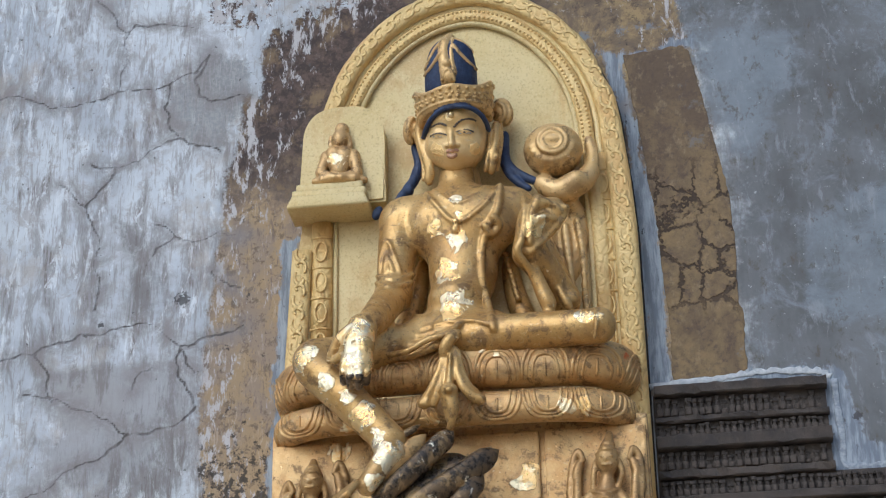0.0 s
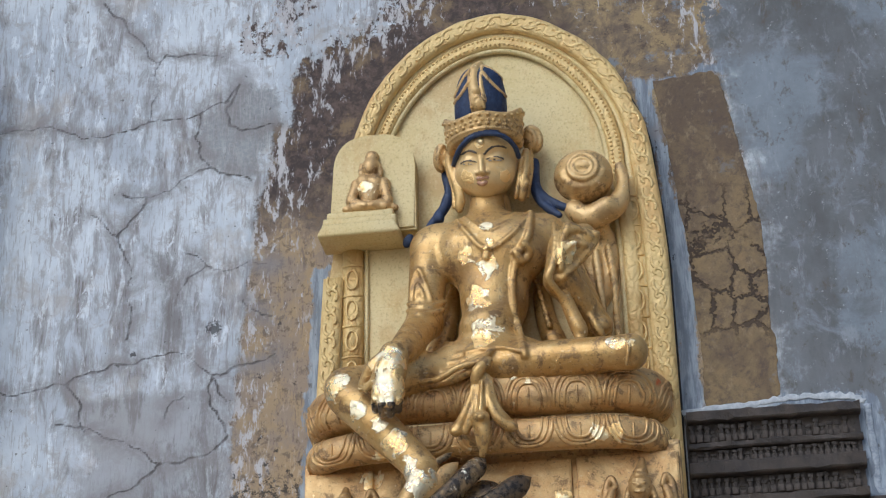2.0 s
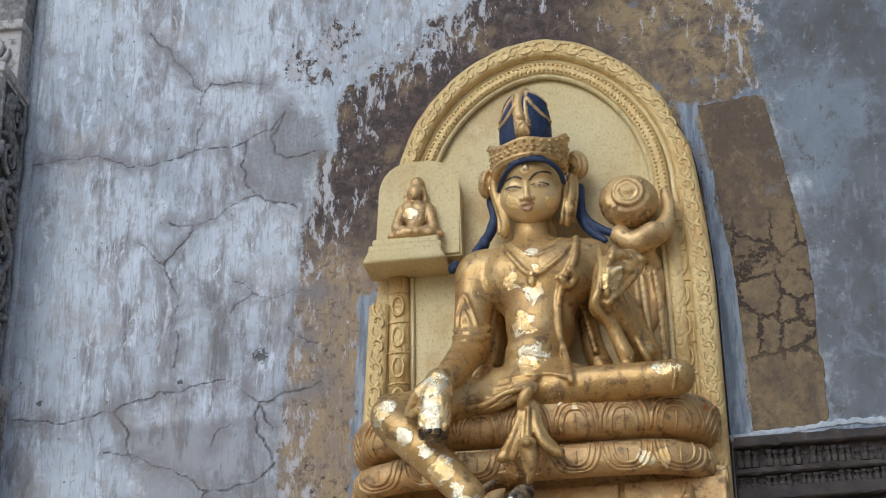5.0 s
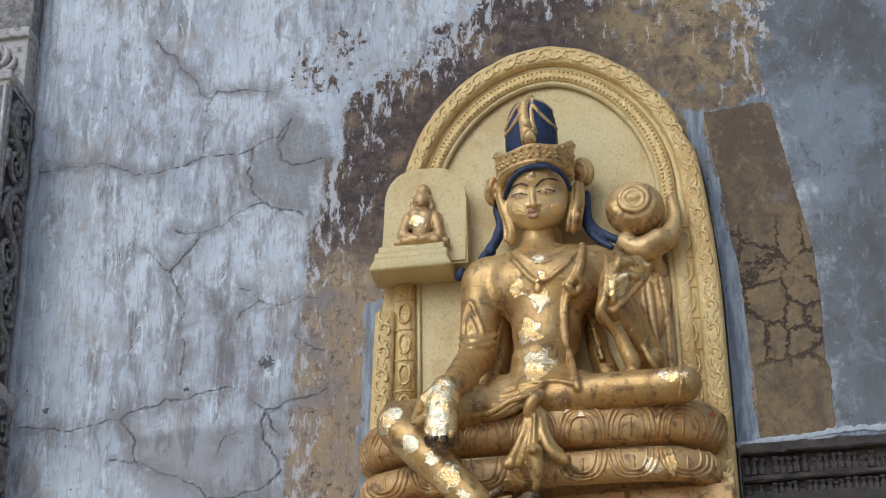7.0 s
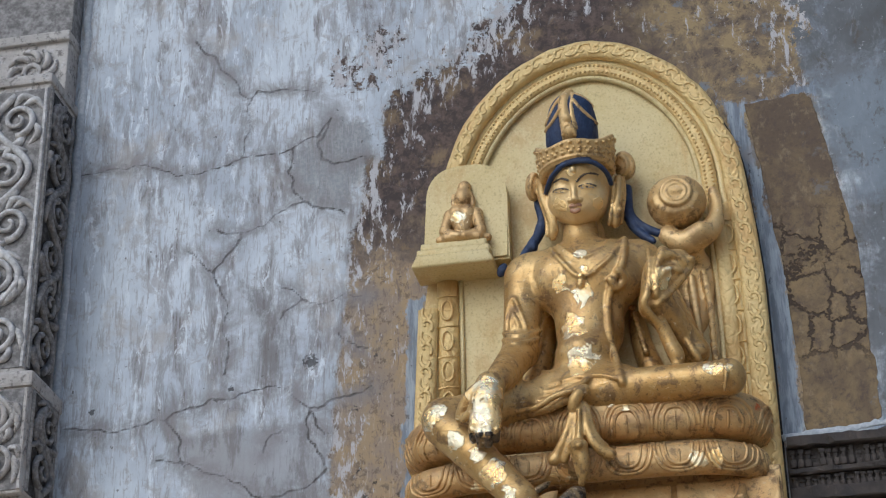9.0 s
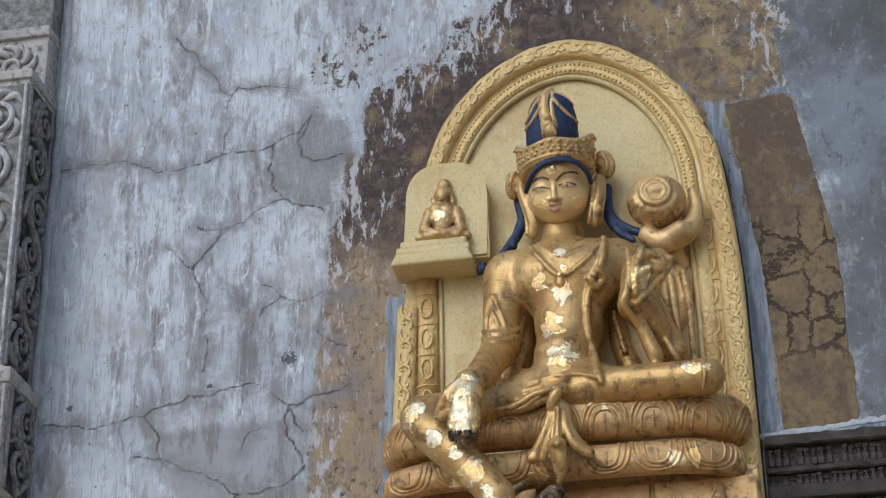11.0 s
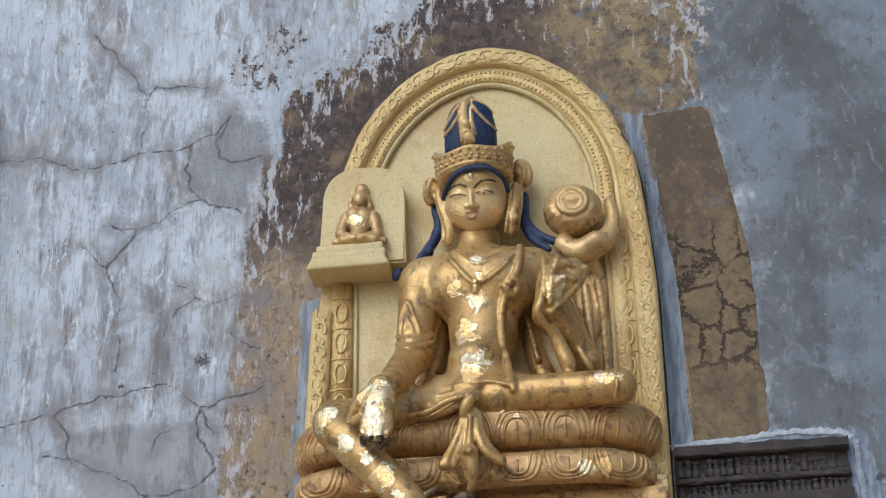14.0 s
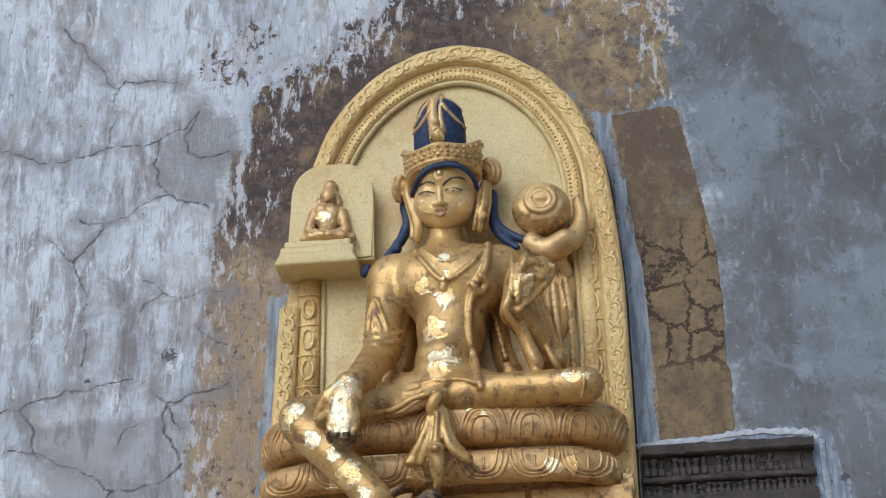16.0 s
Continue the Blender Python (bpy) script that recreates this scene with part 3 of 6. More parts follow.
def build_wall():
    xs = np.concatenate([[-7.0, -4.0], np.arange(-2.1, 1.7, 0.0065), [4.0, 7.0]])
    zs = np.concatenate([[0.0, 1.5], np.arange(2.9, 5.6, 0.0065), [7.0, 9.0]])
    gx, gz = np.meshgrid(xs, zs)
    px, pz = gx.ravel(), gz.ravel()
    crack = np.full(px.shape, 9.0)
    rng = np.random.default_rng(4)
    for line in CRACKS:
        near = (px > min(p[0] for p in line) - 0.1) & (px < max(p[0] for p in line) + 0.1) & (pz > min(p[1] for p in line) - 0.1) & (pz < max(p[1] for p in line) + 0.1)
        crack[near] = np.minimum(crack[near], line_distance(px[near], pz[near], jagged(line, rng)))
    stone = np.maximum.reduce([inside(px, pz, ring) for ring in (STONES, *ISLANDS)])
    band = np.maximum.reduce([inside(px, pz, BAND_LEFT), inside(px, pz, BAND_RIGHT), inside(px, pz, BAND_PANEL), inside(px, pz, BAND_JOINT)])
    bare = inside(px, pz, PATCH)
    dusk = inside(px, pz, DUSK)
    stain = np.maximum.reduce([inside(px, pz, ring) for ring in (STAIN_LOW, STAIN_MID, STAIN_TOP, STAIN_END)])
    pale = np.maximum.reduce([inside(px, pz, PALE), inside(px, pz, PALE_LOW), inside(px, pz, PALE_TOP)])
    wave = sum(a * np.sin(px * f1 + pz * f2 + ph) for a, f1, f2, ph in zip((0.003, 0.002, 0.0015, 0.001), rng.uniform(2, 14, 4), rng.uniform(-12, 12, 4), rng.uniform(0, 6, 4)))
    depth = wave * 0.5 + 0.002 + 0.004 / (1 + np.exp(-np.clip(stone, -0.2, 0.2) / 0.006))
    n, m = len(xs), len(zs)
    back = [(-7, 0.7, 0), (7, 0.7, 0), (7, 0.7, 9), (-7, 0.7, 9)]
    verts = [*zip(px.tolist(), depth.tolist(), pz.tolist()), *back]
    i = (np.arange(m - 1)[:, None] * n + np.arange(n - 1)).ravel()
    faces = np.stack([i, i + 1, i + n + 1, i + n], 1).tolist()
    b, c = n * m, (0, n - 1, n * m - 1, n * (m - 1))
    faces += [[b + 3, b + 2, b + 1, b], [c[0], b, b + 1, c[1]], [c[1], b + 1, b + 2, c[2]], [c[2], b + 2, b + 3, c[3]], [c[3], b + 3, b, c[0]]]
    me = bpy.data.meshes.new("wall_north")
    me.from_pydata(verts, [], faces)
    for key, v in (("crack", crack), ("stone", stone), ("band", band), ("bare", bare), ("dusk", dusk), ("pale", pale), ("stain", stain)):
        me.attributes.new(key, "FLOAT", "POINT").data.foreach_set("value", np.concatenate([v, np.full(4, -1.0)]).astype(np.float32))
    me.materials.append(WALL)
    return tagged(new("wall_north", me), "old whitewashed temple wall, cracked, streaked and flaking", "wall", kind="structure")


wall_north = build_wall()


# ---- solid forms from blended round shapes (a distance field on a grid, skinned) ----
class Form:
    """A list of round shapes that melt into one another: k is how far they blend, hue the material's number."""

    def __init__(self):
        self.s = []

    def ball(self, c, r, k=0.015, hue=0, turn=(0, 0, 0), cut=False):
        r = (r, r, r) if isinstance(r, (int, float)) else r
        m = Euler([radians(a) for a in turn]).to_matrix().transposed()
        self.s.append(("ball", np.array(c), np.array(r), np.array(m), k, hue, cut))
        return self

    def bar(self, a, b, r0, r1=None, k=0.015, hue=0, cut=False):
        self.s.append(("bar", np.array(a), np.array(b), (r0, r0 if r1 is None else r1), k, hue, cut))
        return self

    def way(self, pts, r, k=0.008, hue=0, per=4):
        line = spline(pts, per)
        n = len(line) - 1
        r0, r1 = r if isinstance(r, tuple) else (r, r)
        for i, (a, b) in enumerate(zip(line, line[1:])):
            self.bar(tuple(a), tuple(b), r0 + (r1 - r0) * i / n, r0 + (r1 - r0) * (i + 1) / n, k, hue)
        return self

    def lay(self, pts, r, k=0.003, hue=0, per=4, sink=0.3):
        """A cord laid on what is there already: its points slide in from the court, obliquely upwards, until they touch."""
        line = np.array([tuple(p) for p in spline(pts, per)])
        slide = np.array((-0.126, 1.0, 0.49))
        r0, r1 = r if isinstance(r, tuple) else (r, r)
        steps = np.arange(-0.16, 0.16, 0.002)
        q = line[:, None] + slide * steps[:, None]
        D = np.full(q.shape[:2], 0.2)
        for s in self.s:
            d = shape_distance(s, q[..., 0], q[..., 1], q[..., 2])
            if s[-1]:
                D = np.maximum(D, -d)
            else:
                w = np.clip(s[-3] - np.abs(D - d), 0, None) / s[-3]
                D = np.minimum(D, d) - w * w * s[-3] * 0.25
        hit = np.where((D < 0).any(1), steps[(D < 0).argmax(1)], np.nan)
        ok = ~np.isnan(hit)
        line, hit = line[ok], hit[ok]
        rad = np.linspace(r0, r1, len(line))
        hit = np.convolve(np.pad(hit, 2, mode="edge"), np.ones(5) / 5, "valid") if len(hit) > 4 else hit
        q = line + slide * (hit - (0.5 - sink) * rad)[:, None]
        for i in range(len(q) - 1):
            self.bar(q[i], q[i + 1], rad[i], rad[i + 1], k, hue)
        return self

    def skin(self, lo, hi, h):
        lo = np.array(lo)
        n = np.ceil((np.array(hi) - lo) / h).astype(int)
        D = np.full(n, 0.2, np.float32)
        L = np.zeros(n, np.int16)
        for s in self.s:
            k, hue_, cut = s[-3:]
            if s[0] == "ball":
                c, r = s[1], max(s[2])
                a, b = c - r, c + r
            else:
                r = max(s[3])
                a, b = np.minimum(s[1], s[2]) - r, np.maximum(s[1], s[2]) + r
            i0 = np.clip(((a - k - 0.02 - lo) / h).astype(int), 0, n)
            i1 = np.clip(((b + k + 0.02 - lo) / h).astype(int) + 1, 0, n)
            if (i1 <= i0).any():
                continue
            box = tuple(slice(p, q) for p, q in zip(i0, i1))
            X, Y, Z = np.meshgrid(*[lo[j] + h * np.arange(i0[j], i1[j], dtype=np.float32) for j in range(3)], indexing="ij", sparse=True)
            d = shape_distance(s, X, Y, Z)
            old = D[box]
            if cut:
                w = np.clip(k - np.abs(old + d), 0, None) / k
                D[box] = np.maximum(old, -d) + w * w * k * 0.25
            else:
                L[box] = np.where(d < old, hue_, L[box])
                w = np.clip(k - np.abs(old - d), 0, None) / k
                D[box] = np.minimum(old, d) - w * w * k * 0.25
        return nets(D, L, lo, h)


def shape_distance(s, X, Y, Z):
    x, y, z = X - s[1][0], Y - s[1][1], Z - s[1][2]
    if s[0] == "ball":
        m, rr = s[3], s[2]
        q = [(m[j][0] * x + m[j][1] * y + m[j][2] * z) / rr[j] for j in range(3)]
        k0 = np.sqrt(q[0] ** 2 + q[1] ** 2 + q[2] ** 2) + 1e-6
        k1 = np.sqrt(sum((q[j] / rr[j]) ** 2 for j in range(3))) + 1e-6
        return k0 * (k0 - 1) / k1
    u = s[2] - s[1]
    t = np.clip((x * u[0] + y * u[1] + z * u[2]) / (u @ u + 1e-9), 0, 1)
    return np.sqrt((x - t * u[0]) ** 2 + (y - t * u[1]) ** 2 + (z - t * u[2]) ** 2) - (s[3][0] + (s[3][1] - s[3][0]) * t)


def nets(D, L, lo, h):
    """The skin of a field: one vertex in each cell that the surface crosses, one quad for each edge."""
    S = D < 0
    c = sum(S[i:i + S.shape[0] - 1 if i == 0 else None, j:j + S.shape[1] - 1 if j == 0 else None, k:k + S.shape[2] - 1 if k == 0 else None].astype(np.int8) for i in (0, 1) for j in (0, 1) for k in (0, 1))
    ids = np.argwhere((c > 0) & (c < 8))
    num = np.full(c.shape, -1, np.int64)
    num[tuple(ids.T)] = np.arange(len(ids))
    total, count = np.zeros((len(ids), 3)), np.zeros(len(ids))
    corners = [(i, j, k) for i in (0, 1) for j in (0, 1) for k in (0, 1)]
    val = {q: D[tuple((ids + q).T)] for q in corners}
    for a in corners:
        for ax in range(3):
            if a[ax] == 0:
                b = tuple(v + (j == ax) for j, v in enumerate(a))
                va, vb = val[a], val[b]
                hit = (va < 0) != (vb < 0)
                t = np.where(hit, va / np.where(hit, va - vb, 1), 0)
                p = np.repeat(np.array(a, float)[None], len(ids), 0)
                p[:, ax] += t
                total += p * hit[:, None]
                count += hit
    verts = lo + h * (ids + total / count[:, None])
    quads, flip = [], []
    for ax in range(3):
        o = [0, 0, 0]
        o[ax] = 1
        a = S[tuple(slice(0, S.shape[j] - o[j]) for j in range(3))]
        b = S[tuple(slice(o[j], None) for j in range(3))]
        e = np.argwhere(a != b)
        u, v = (ax + 1) % 3, (ax + 2) % 3
        e = e[(e[:, u] > 0) & (e[:, v] > 0) & (e[:, u] < c.shape[u]) & (e[:, v] < c.shape[v]) & (e[:, ax] < c.shape[ax])]
        q = []
        for du, dv in ((1, 1), (0, 1), (0, 0), (1, 0)):
            w = e.copy()
            w[:, u] -= du
            w[:, v] -= dv
            q.append(num[tuple(w.T)])
        q = np.stack(q, 1)
        turn = ~S[tuple(e.T)]
        q[turn] = q[turn][:, ::-1]
        quads.append(q)
    quads = np.concatenate(quads)
    quads = quads[(quads >= 0).all(1)]
    return verts, quads, L[tuple(ids.T)][quads[:, 0]]


def solid(name, skins, materials):
    verts = np.concatenate([s[0] for s in skins])
    start = np.cumsum([0] + [len(s[0]) for s in skins])
    quads = np.concatenate([s[1] + a for s, a in zip(skins, start)])
    hue_ = np.concatenate([s[2] for s in skins])
    me = bpy.data.meshes.new(name)
    me.vertices.add(len(verts))
    me.vertices.foreach_set("co", verts.astype(np.float32).ravel())
    me.loops.add(quads.size)
    me.loops.foreach_set("vertex_index", quads.astype(np.int32).ravel())
    me.polygons.add(len(quads))
    me.polygons.foreach_set("loop_start", np.arange(0, quads.size, 4, dtype=np.int32))
    for m in materials:
        me.materials.append(m)
    me.update(calc_edges=True)
    me.polygons.foreach_set("material_index", hue_.astype(np.int32))
    me.shade_smooth()
    me.validate()
    return new(name, me)


# ---- the stele: slab, arched borders, pillars ----
CX, SPRING = 0.09, 4.30        # middle and springing of the arch


def arch_line(inset, n=44, low=2.9, d=0.06):
    """The stele's outline, moved inwards: over the slightly pointed arch from its left shoulder, and down the right side."""
    a, b = 0.437 - inset, 0.530 - 0.93 * inset
    pts = []
    for i in range(n + 1):
        u = math.pi * (0.945 - 0.945 * i / n)
        side = math.copysign(abs(math.cos(u)) ** (1.12 if u < math.pi / 2 else 1.04), math.cos(u))
        pts.append((CX + (a + 0.24 * inset * max(0.0, -side)) * side, -d, SPRING + b * math.sin(u)))
    return [*pts, (0.541 - inset, -d, 4.16), (0.550 - inset, -d, 4.0), (0.552 - inset, -d, low)]


LEFT = [(-0.330, 4.40), (-0.368, 4.33), (-0.392, 4.22), (-0.420, 4.0), (-0.440, 3.55), (-0.466, 3.25), (-0.472, 2.9)]


def ribbon(bm, outer, inner, front, back):
    """A raised band between two outlines of equal length."""
    rows = []
    for (ax, _, az), (bx, _, bz) in zip(outer, inner):
        rows.append([bm.verts.new(p) for p in ((ax, back, az), (ax, front + 0.006, az), (ax * 0.8 + bx * 0.2, front, az * 0.8 + bz * 0.2), (ax * 0.2 + bx * 0.8, front, az * 0.2 + bz * 0.8), (bx, front + 0.006, bz), (bx, back, bz))])
    for p, q in zip(rows, rows[1:]):
        for k in range(5):
            bm.faces.new((p[k], q[k], q[k + 1], p[k + 1]))
    bm.faces.new(rows[0])
    bm.faces.new(rows[-1][::-1])
    return bm


stele = empty("stele", "gold-painted arched stone stele set into the temple wall", "stele", (0.05, -0.03, 2.9))


def under(ob, parent):
    """Hangs ob under parent where it stands."""
    ob.parent = parent
    ob.matrix_parent_inverse = Matrix.Translation(parent.location).inverted()
    return ob


def spart(name, bm, material, parent, label="", smooth=False):
    return under(part(name, bm, material, parent, label, smooth), parent)


bm = bmesh.new()
line = [(x + 0.012, 0, z) for x, z in LEFT[::-1]] + arch_line(0.03)
face = [bm.verts.new((x, -0.045, z)) for x, _, z in line]
rear = [bm.verts.new((x, 0.012, z)) for x, _, z in line]
bm.faces.new(face)
for i in range(len(line)):
    j = (i + 1) % len(line)
    bm.faces.new((face[i], face[j], rear[j], rear[i]))
spart("slab", bm, GOLD, stele, "matt yellow-gold painted back slab")
chip = (0.478, 4.498)
rng = random.Random(31)
edge, drift = [], 0.0
for (ax, ay, az), (bx, by, bz) in zip(arch_line(0.0), arch_line(0.062)):
    drift = 0.7 * drift + rng.uniform(-0.035, 0.05)
    w = max(-0.05, drift) + 0.32 * max(0.0, 1 - math.hypot(ax - chip[0], az - chip[1]) / 0.05)
    edge.append((ax + (bx - ax) * w, ay, az + (bz - az) * w))
spart("outer_border", ribbon(bmesh.new(), edge, arch_line(0.062), -0.082, 0.012), CARVED, stele, "leaf-carved outer border", True)
spart("cove", ribbon(bmesh.new(), arch_line(0.060), arch_line(0.078), -0.060, -0.02), GOLD, stele, "", True)
ring = spart("inner_border", ribbon(bmesh.new(), arch_line(0.080), arch_line(0.122), -0.070, -0.02), CARVED, stele, "beaded inner border", True)
rim = bmesh.new()
tube(rim, arch_line(0.127, d=0.055), 0.009, 8)
spart("rim", rim, GOLD, stele, "", True)

side = [(x, 0, z) for x, z in LEFT if z < 4.1]
spart("side_border", ribbon(bmesh.new(), side, [(x + 0.055, 0, z) for x, _, z in side], -0.075, 0.012), CARVED, stele, "leaf-carved side border", True)

gap = tube(bmesh.new(), [(x, 0.004, z) for x, _, z in arch_line(-0.003)], 0.0035, 6)
spart("joint", gap, plain("open_joint", (0.02, 0.02, 0.022), (0.05, 0.045, 0.04), 0.9), stele, "dark open joint beside the border")

# curled leaves along the border
curl = bmesh.new()
tube(curl, spline([(-0.020, 0, -0.012), (-0.006, 0, -0.016), (0.012, 0, -0.010), (0.017, 0, 0.004), (0.006, 0, 0.011), (-0.002, 0, 0.004)], 3), [0.0030 + 0.0024 * math.sin(i / 15 * math.pi) for i in range(16)], 6, 0.32)
curl = to_mesh("leaf", curl, CARVED, True)


def along(pts, step):
    """Places at even steps along a line, with the way's angle."""
    out, left = [], step / 2
    for a, b in zip(pts, pts[1:]):
        a, b = Vector(a), Vector(b)
        n = (b - a).length
        while left <= n:
            out.append((a + (b - a) * left / n, math.atan2(b.z - a.z, b.x - a.x)))
            left += step
        left -= n
    return out


for i, (p, a) in enumerate(along(arch_line(0.031, d=0.083), 0.036) + along([(x + 0.028, -0.077, z) for x, z in LEFT if z < 4.1], 0.036)):
    if p.z > 3.1:
        leaf = part("leaf", curl, None, stele)
        leaf.matrix_parent_inverse = Matrix.Translation(stele.location).inverted()
        leaf.matrix_basis = Matrix.Translation(p) @ Matrix.Rotation(-a + (math.pi if i % 2 else 0), 4, "Y")
bead = bmesh.new()
bmesh.ops.create_icosphere(bead, subdivisions=1, radius=0.0046)
bead = to_mesh("bead", bead, CARVED, True)
for inset in (0.090, 0.111):
    for p, a in along(arch_line(inset, d=0.070), 0.0135):
        if p.z > 4.2:
            ob = part("bead", bead, None, stele)
            ob.matrix_parent_inverse = Matrix.Translation(stele.location).inverted()
            ob.matrix_basis = Matrix.Translation(p)


def pillar(x, z0, z1, w):
    """A half-round pillar with oval bosses, part of the stele."""
    bm = bmesh.new()
    tube(bm, [(x, -0.048, z0), (x, -0.048, z1)], w, 12, 0.6)
    shaft = spart("pillar", bm, CARVED, stele, "slim carved pillar", True)
    z = z0 + 0.05
    while z < z1 - 0.03:
        bm = bmesh.new()
        oval = [(x + w * 0.52 * math.cos(a), -0.05 - w * 0.62, z + 0.030 * math.sin(a)) for a in (math.tau * k / 14 for k in range(15))]
        tube(bm, oval, 0.0034, 6, 0.5, False)
        part("oval", bm, CARVED, shaft, "", True)
        bm = bmesh.new()
        tube(bm, [(x - w, -0.05 - w * 0.3, z + 0.046), (x, -0.05 - w * 0.62, z + 0.046), (x + w, -0.05 - w * 0.3, z + 0.046)], 0.0036, 6, 0.5)
        part("collar", bm, CARVED, shaft, "", True)
        z += 0.094
    return shaft


pillar(-0.338, 3.66, 4.10, 0.031)
pillar(0.462, 3.62, 4.24, 0.028)
bm = bmesh.new()
tube(bm, [(0.425, -0.05, 3.62), (0.425, -0.05, 4.2)], 0.006, 6)
spart("fillet", bm, GOLD, stele, "", True)
bm = bmesh.new()
tube(bm, [(-0.298, -0.05, 3.66), (-0.298, -0.05, 4.1)], 0.006, 6)
spart("fillet", bm, GOLD, stele, "", True)


# ---- the large seated figure: one form ----
LEAF_SPOTS = [
    ((-0.168, -0.460, 3.495), 0.075), ((-0.163, -0.440, 3.569), 0.062), ((-0.312, -0.360, 3.534), 0.050), ((-0.263, -0.380, 3.460), 0.040), ((-0.164, -0.400, 3.361), 0.050), ((-0.208, -0.400, 3.417), 0.040),
    ((-0.098, -0.420, 3.233), 0.055), ((-0.131, -0.430, 3.176), 0.05), ((-0.124, -0.400, 3.293), 0.05), ((-0.001, -0.250, 3.937), 0.052), ((0.070, -0.260, 3.913), 0.066), ((0.032, -0.250, 3.820), 0.062), ((0.056, -0.270, 3.722), 0.064), ((0.065, -0.230, 4.045), 0.022),
    ((0.071, -0.250, 3.986), 0.03), ((0.412, -0.310, 3.628), 0.050), ((0.291, -0.310, 3.908), 0.045), ((0.018, -0.210, 4.214), 0.026), ((0.059, -0.256, 4.293), 0.020), ((0.120, -0.205, 4.209), 0.022), ((0.250, -0.310, 3.593), 0.03),
    ((-0.279, -0.160, 4.232), 0.024), ((0.173, -0.300, 3.523), 0.03), ((-0.079, -0.400, 3.257), 0.04),
]
SKIN = gold_body("gold_figure", LEAF_SPOTS)
FACE = gold_body("gold_face", LEAF_SPOTS[-10:], (0.72, 0.49, 0.20), (0.79, 0.58, 0.28), 0.36, 0.04, 0.15, 0.25)
CROWN = gold_body("gold_crown", LEAF_SPOTS[-6:-4], (0.64, 0.43, 0.17), (0.74, 0.52, 0.24), 0.38, 0.08, 0.5, 0.95)
INK = plain("dark_line_paint", (0.05, 0.04, 0.035), (0.09, 0.07, 0.05), 0.6)
LIP = plain("rose_paint", (0.42, 0.22, 0.13), (0.56, 0.33, 0.20), 0.25)
EYE_WHITE = plain("pale_paint", (0.26, 0.25, 0.24), (0.36, 0.35, 0.33), 0.6)
f = Form()
# trunk
f.ball((0.072, -0.135, 3.997), (0.1413, 0.095, 0.1130), 0.03)
f.ball((0.003, -0.165, 4.000), (0.0785, 0.055, 0.0785), 0.05)
f.ball((0.141, -0.165, 4.002), (0.0785, 0.055, 0.0785), 0.05)
f.ball((0.073, -0.145, 3.862), (0.0942, 0.085, 0.1256), 0.04)
f.ball((0.057, -0.180, 3.754), (0.0785, 0.075, 0.0659), 0.04)
f.ball((0.063, -0.160, 3.671), (0.1648, 0.095, 0.0659), 0.03)
f.bar((-0.062, -0.130, 4.052), (0.211, -0.130, 4.062), 0.0500, 0.0500, 0.05)
f.bar((0.058, -0.120, 4.191), (0.060, -0.135, 4.078), 0.0487, 0.0560, 0.03)
f.ball((0.060, -0.253, 3.694), 0.006, 0.012, cut=True)
# its right arm, hand over the knee
f.ball((-0.096, -0.130, 4.043), (0.0597, 0.055, 0.0597), 0.03)
f.bar((-0.104, -0.140, 4.021), (-0.114, -0.180, 3.793), 0.0549, 0.0487, 0.02)
f.bar((-0.112, -0.190, 3.785), (-0.149, -0.360, 3.630), 0.0487, 0.0361, 0.02)
f.lay([(-0.162, -0.200, 3.822), (-0.137, -0.200, 3.809), (-0.106, -0.200, 3.805), (-0.072, -0.200, 3.809), (-0.053, -0.200, 3.820)], 0.0071)
f.lay([(-0.160, -0.200, 3.842), (-0.137, -0.200, 3.830), (-0.106, -0.200, 3.826), (-0.072, -0.200, 3.830), (-0.053, -0.200, 3.838)], 0.0071)
f.lay([(-0.149, -0.200, 3.851), (-0.143, -0.200, 3.905), (-0.127, -0.200, 3.942), (-0.112, -0.200, 3.906), (-0.093, -0.200, 3.850)], 0.0063)
f.lay([(-0.134, -0.200, 3.853), (-0.129, -0.200, 3.895), (-0.113, -0.200, 3.855)], 0.0063)
f.ball((-0.163, -0.405, 3.592), (0.040, 0.034, 0.046), 0.02)
f.ball((-0.169, -0.425, 3.541), (0.044, 0.034, 0.050), 0.02)
f.ball((-0.172, -0.430, 3.488), (0.043, 0.032, 0.044), 0.014)
for a, b, c in (((-0.200, -0.435, 3.495), (-0.204, -0.438, 3.464), (-0.206, -0.420, 3.446)), ((-0.180, -0.445, 3.482), (-0.185, -0.446, 3.447), (-0.187, -0.425, 3.431)), ((-0.159, -0.445, 3.481), (-0.163, -0.446, 3.445), (-0.167, -0.425, 3.429)), ((-0.142, -0.435, 3.491), (-0.145, -0.438, 3.459), (-0.149, -0.420, 3.442))):
    f.bar(a, b, 0.0125, 0.0115, 0.005)
    f.bar(b, c, 0.0115, 0.0105, 0.003, 7)
f.way([(-0.188, -0.415, 3.589), (-0.211, -0.420, 3.571), (-0.229, -0.415, 3.545), (-0.245, -0.405, 3.514)], (0.0150, 0.0105), 0.008)
f.way([(-0.200, -0.430, 3.541), (-0.215, -0.425, 3.519), (-0.232, -0.415, 3.506)], (0.0100, 0.0085), 0.004)
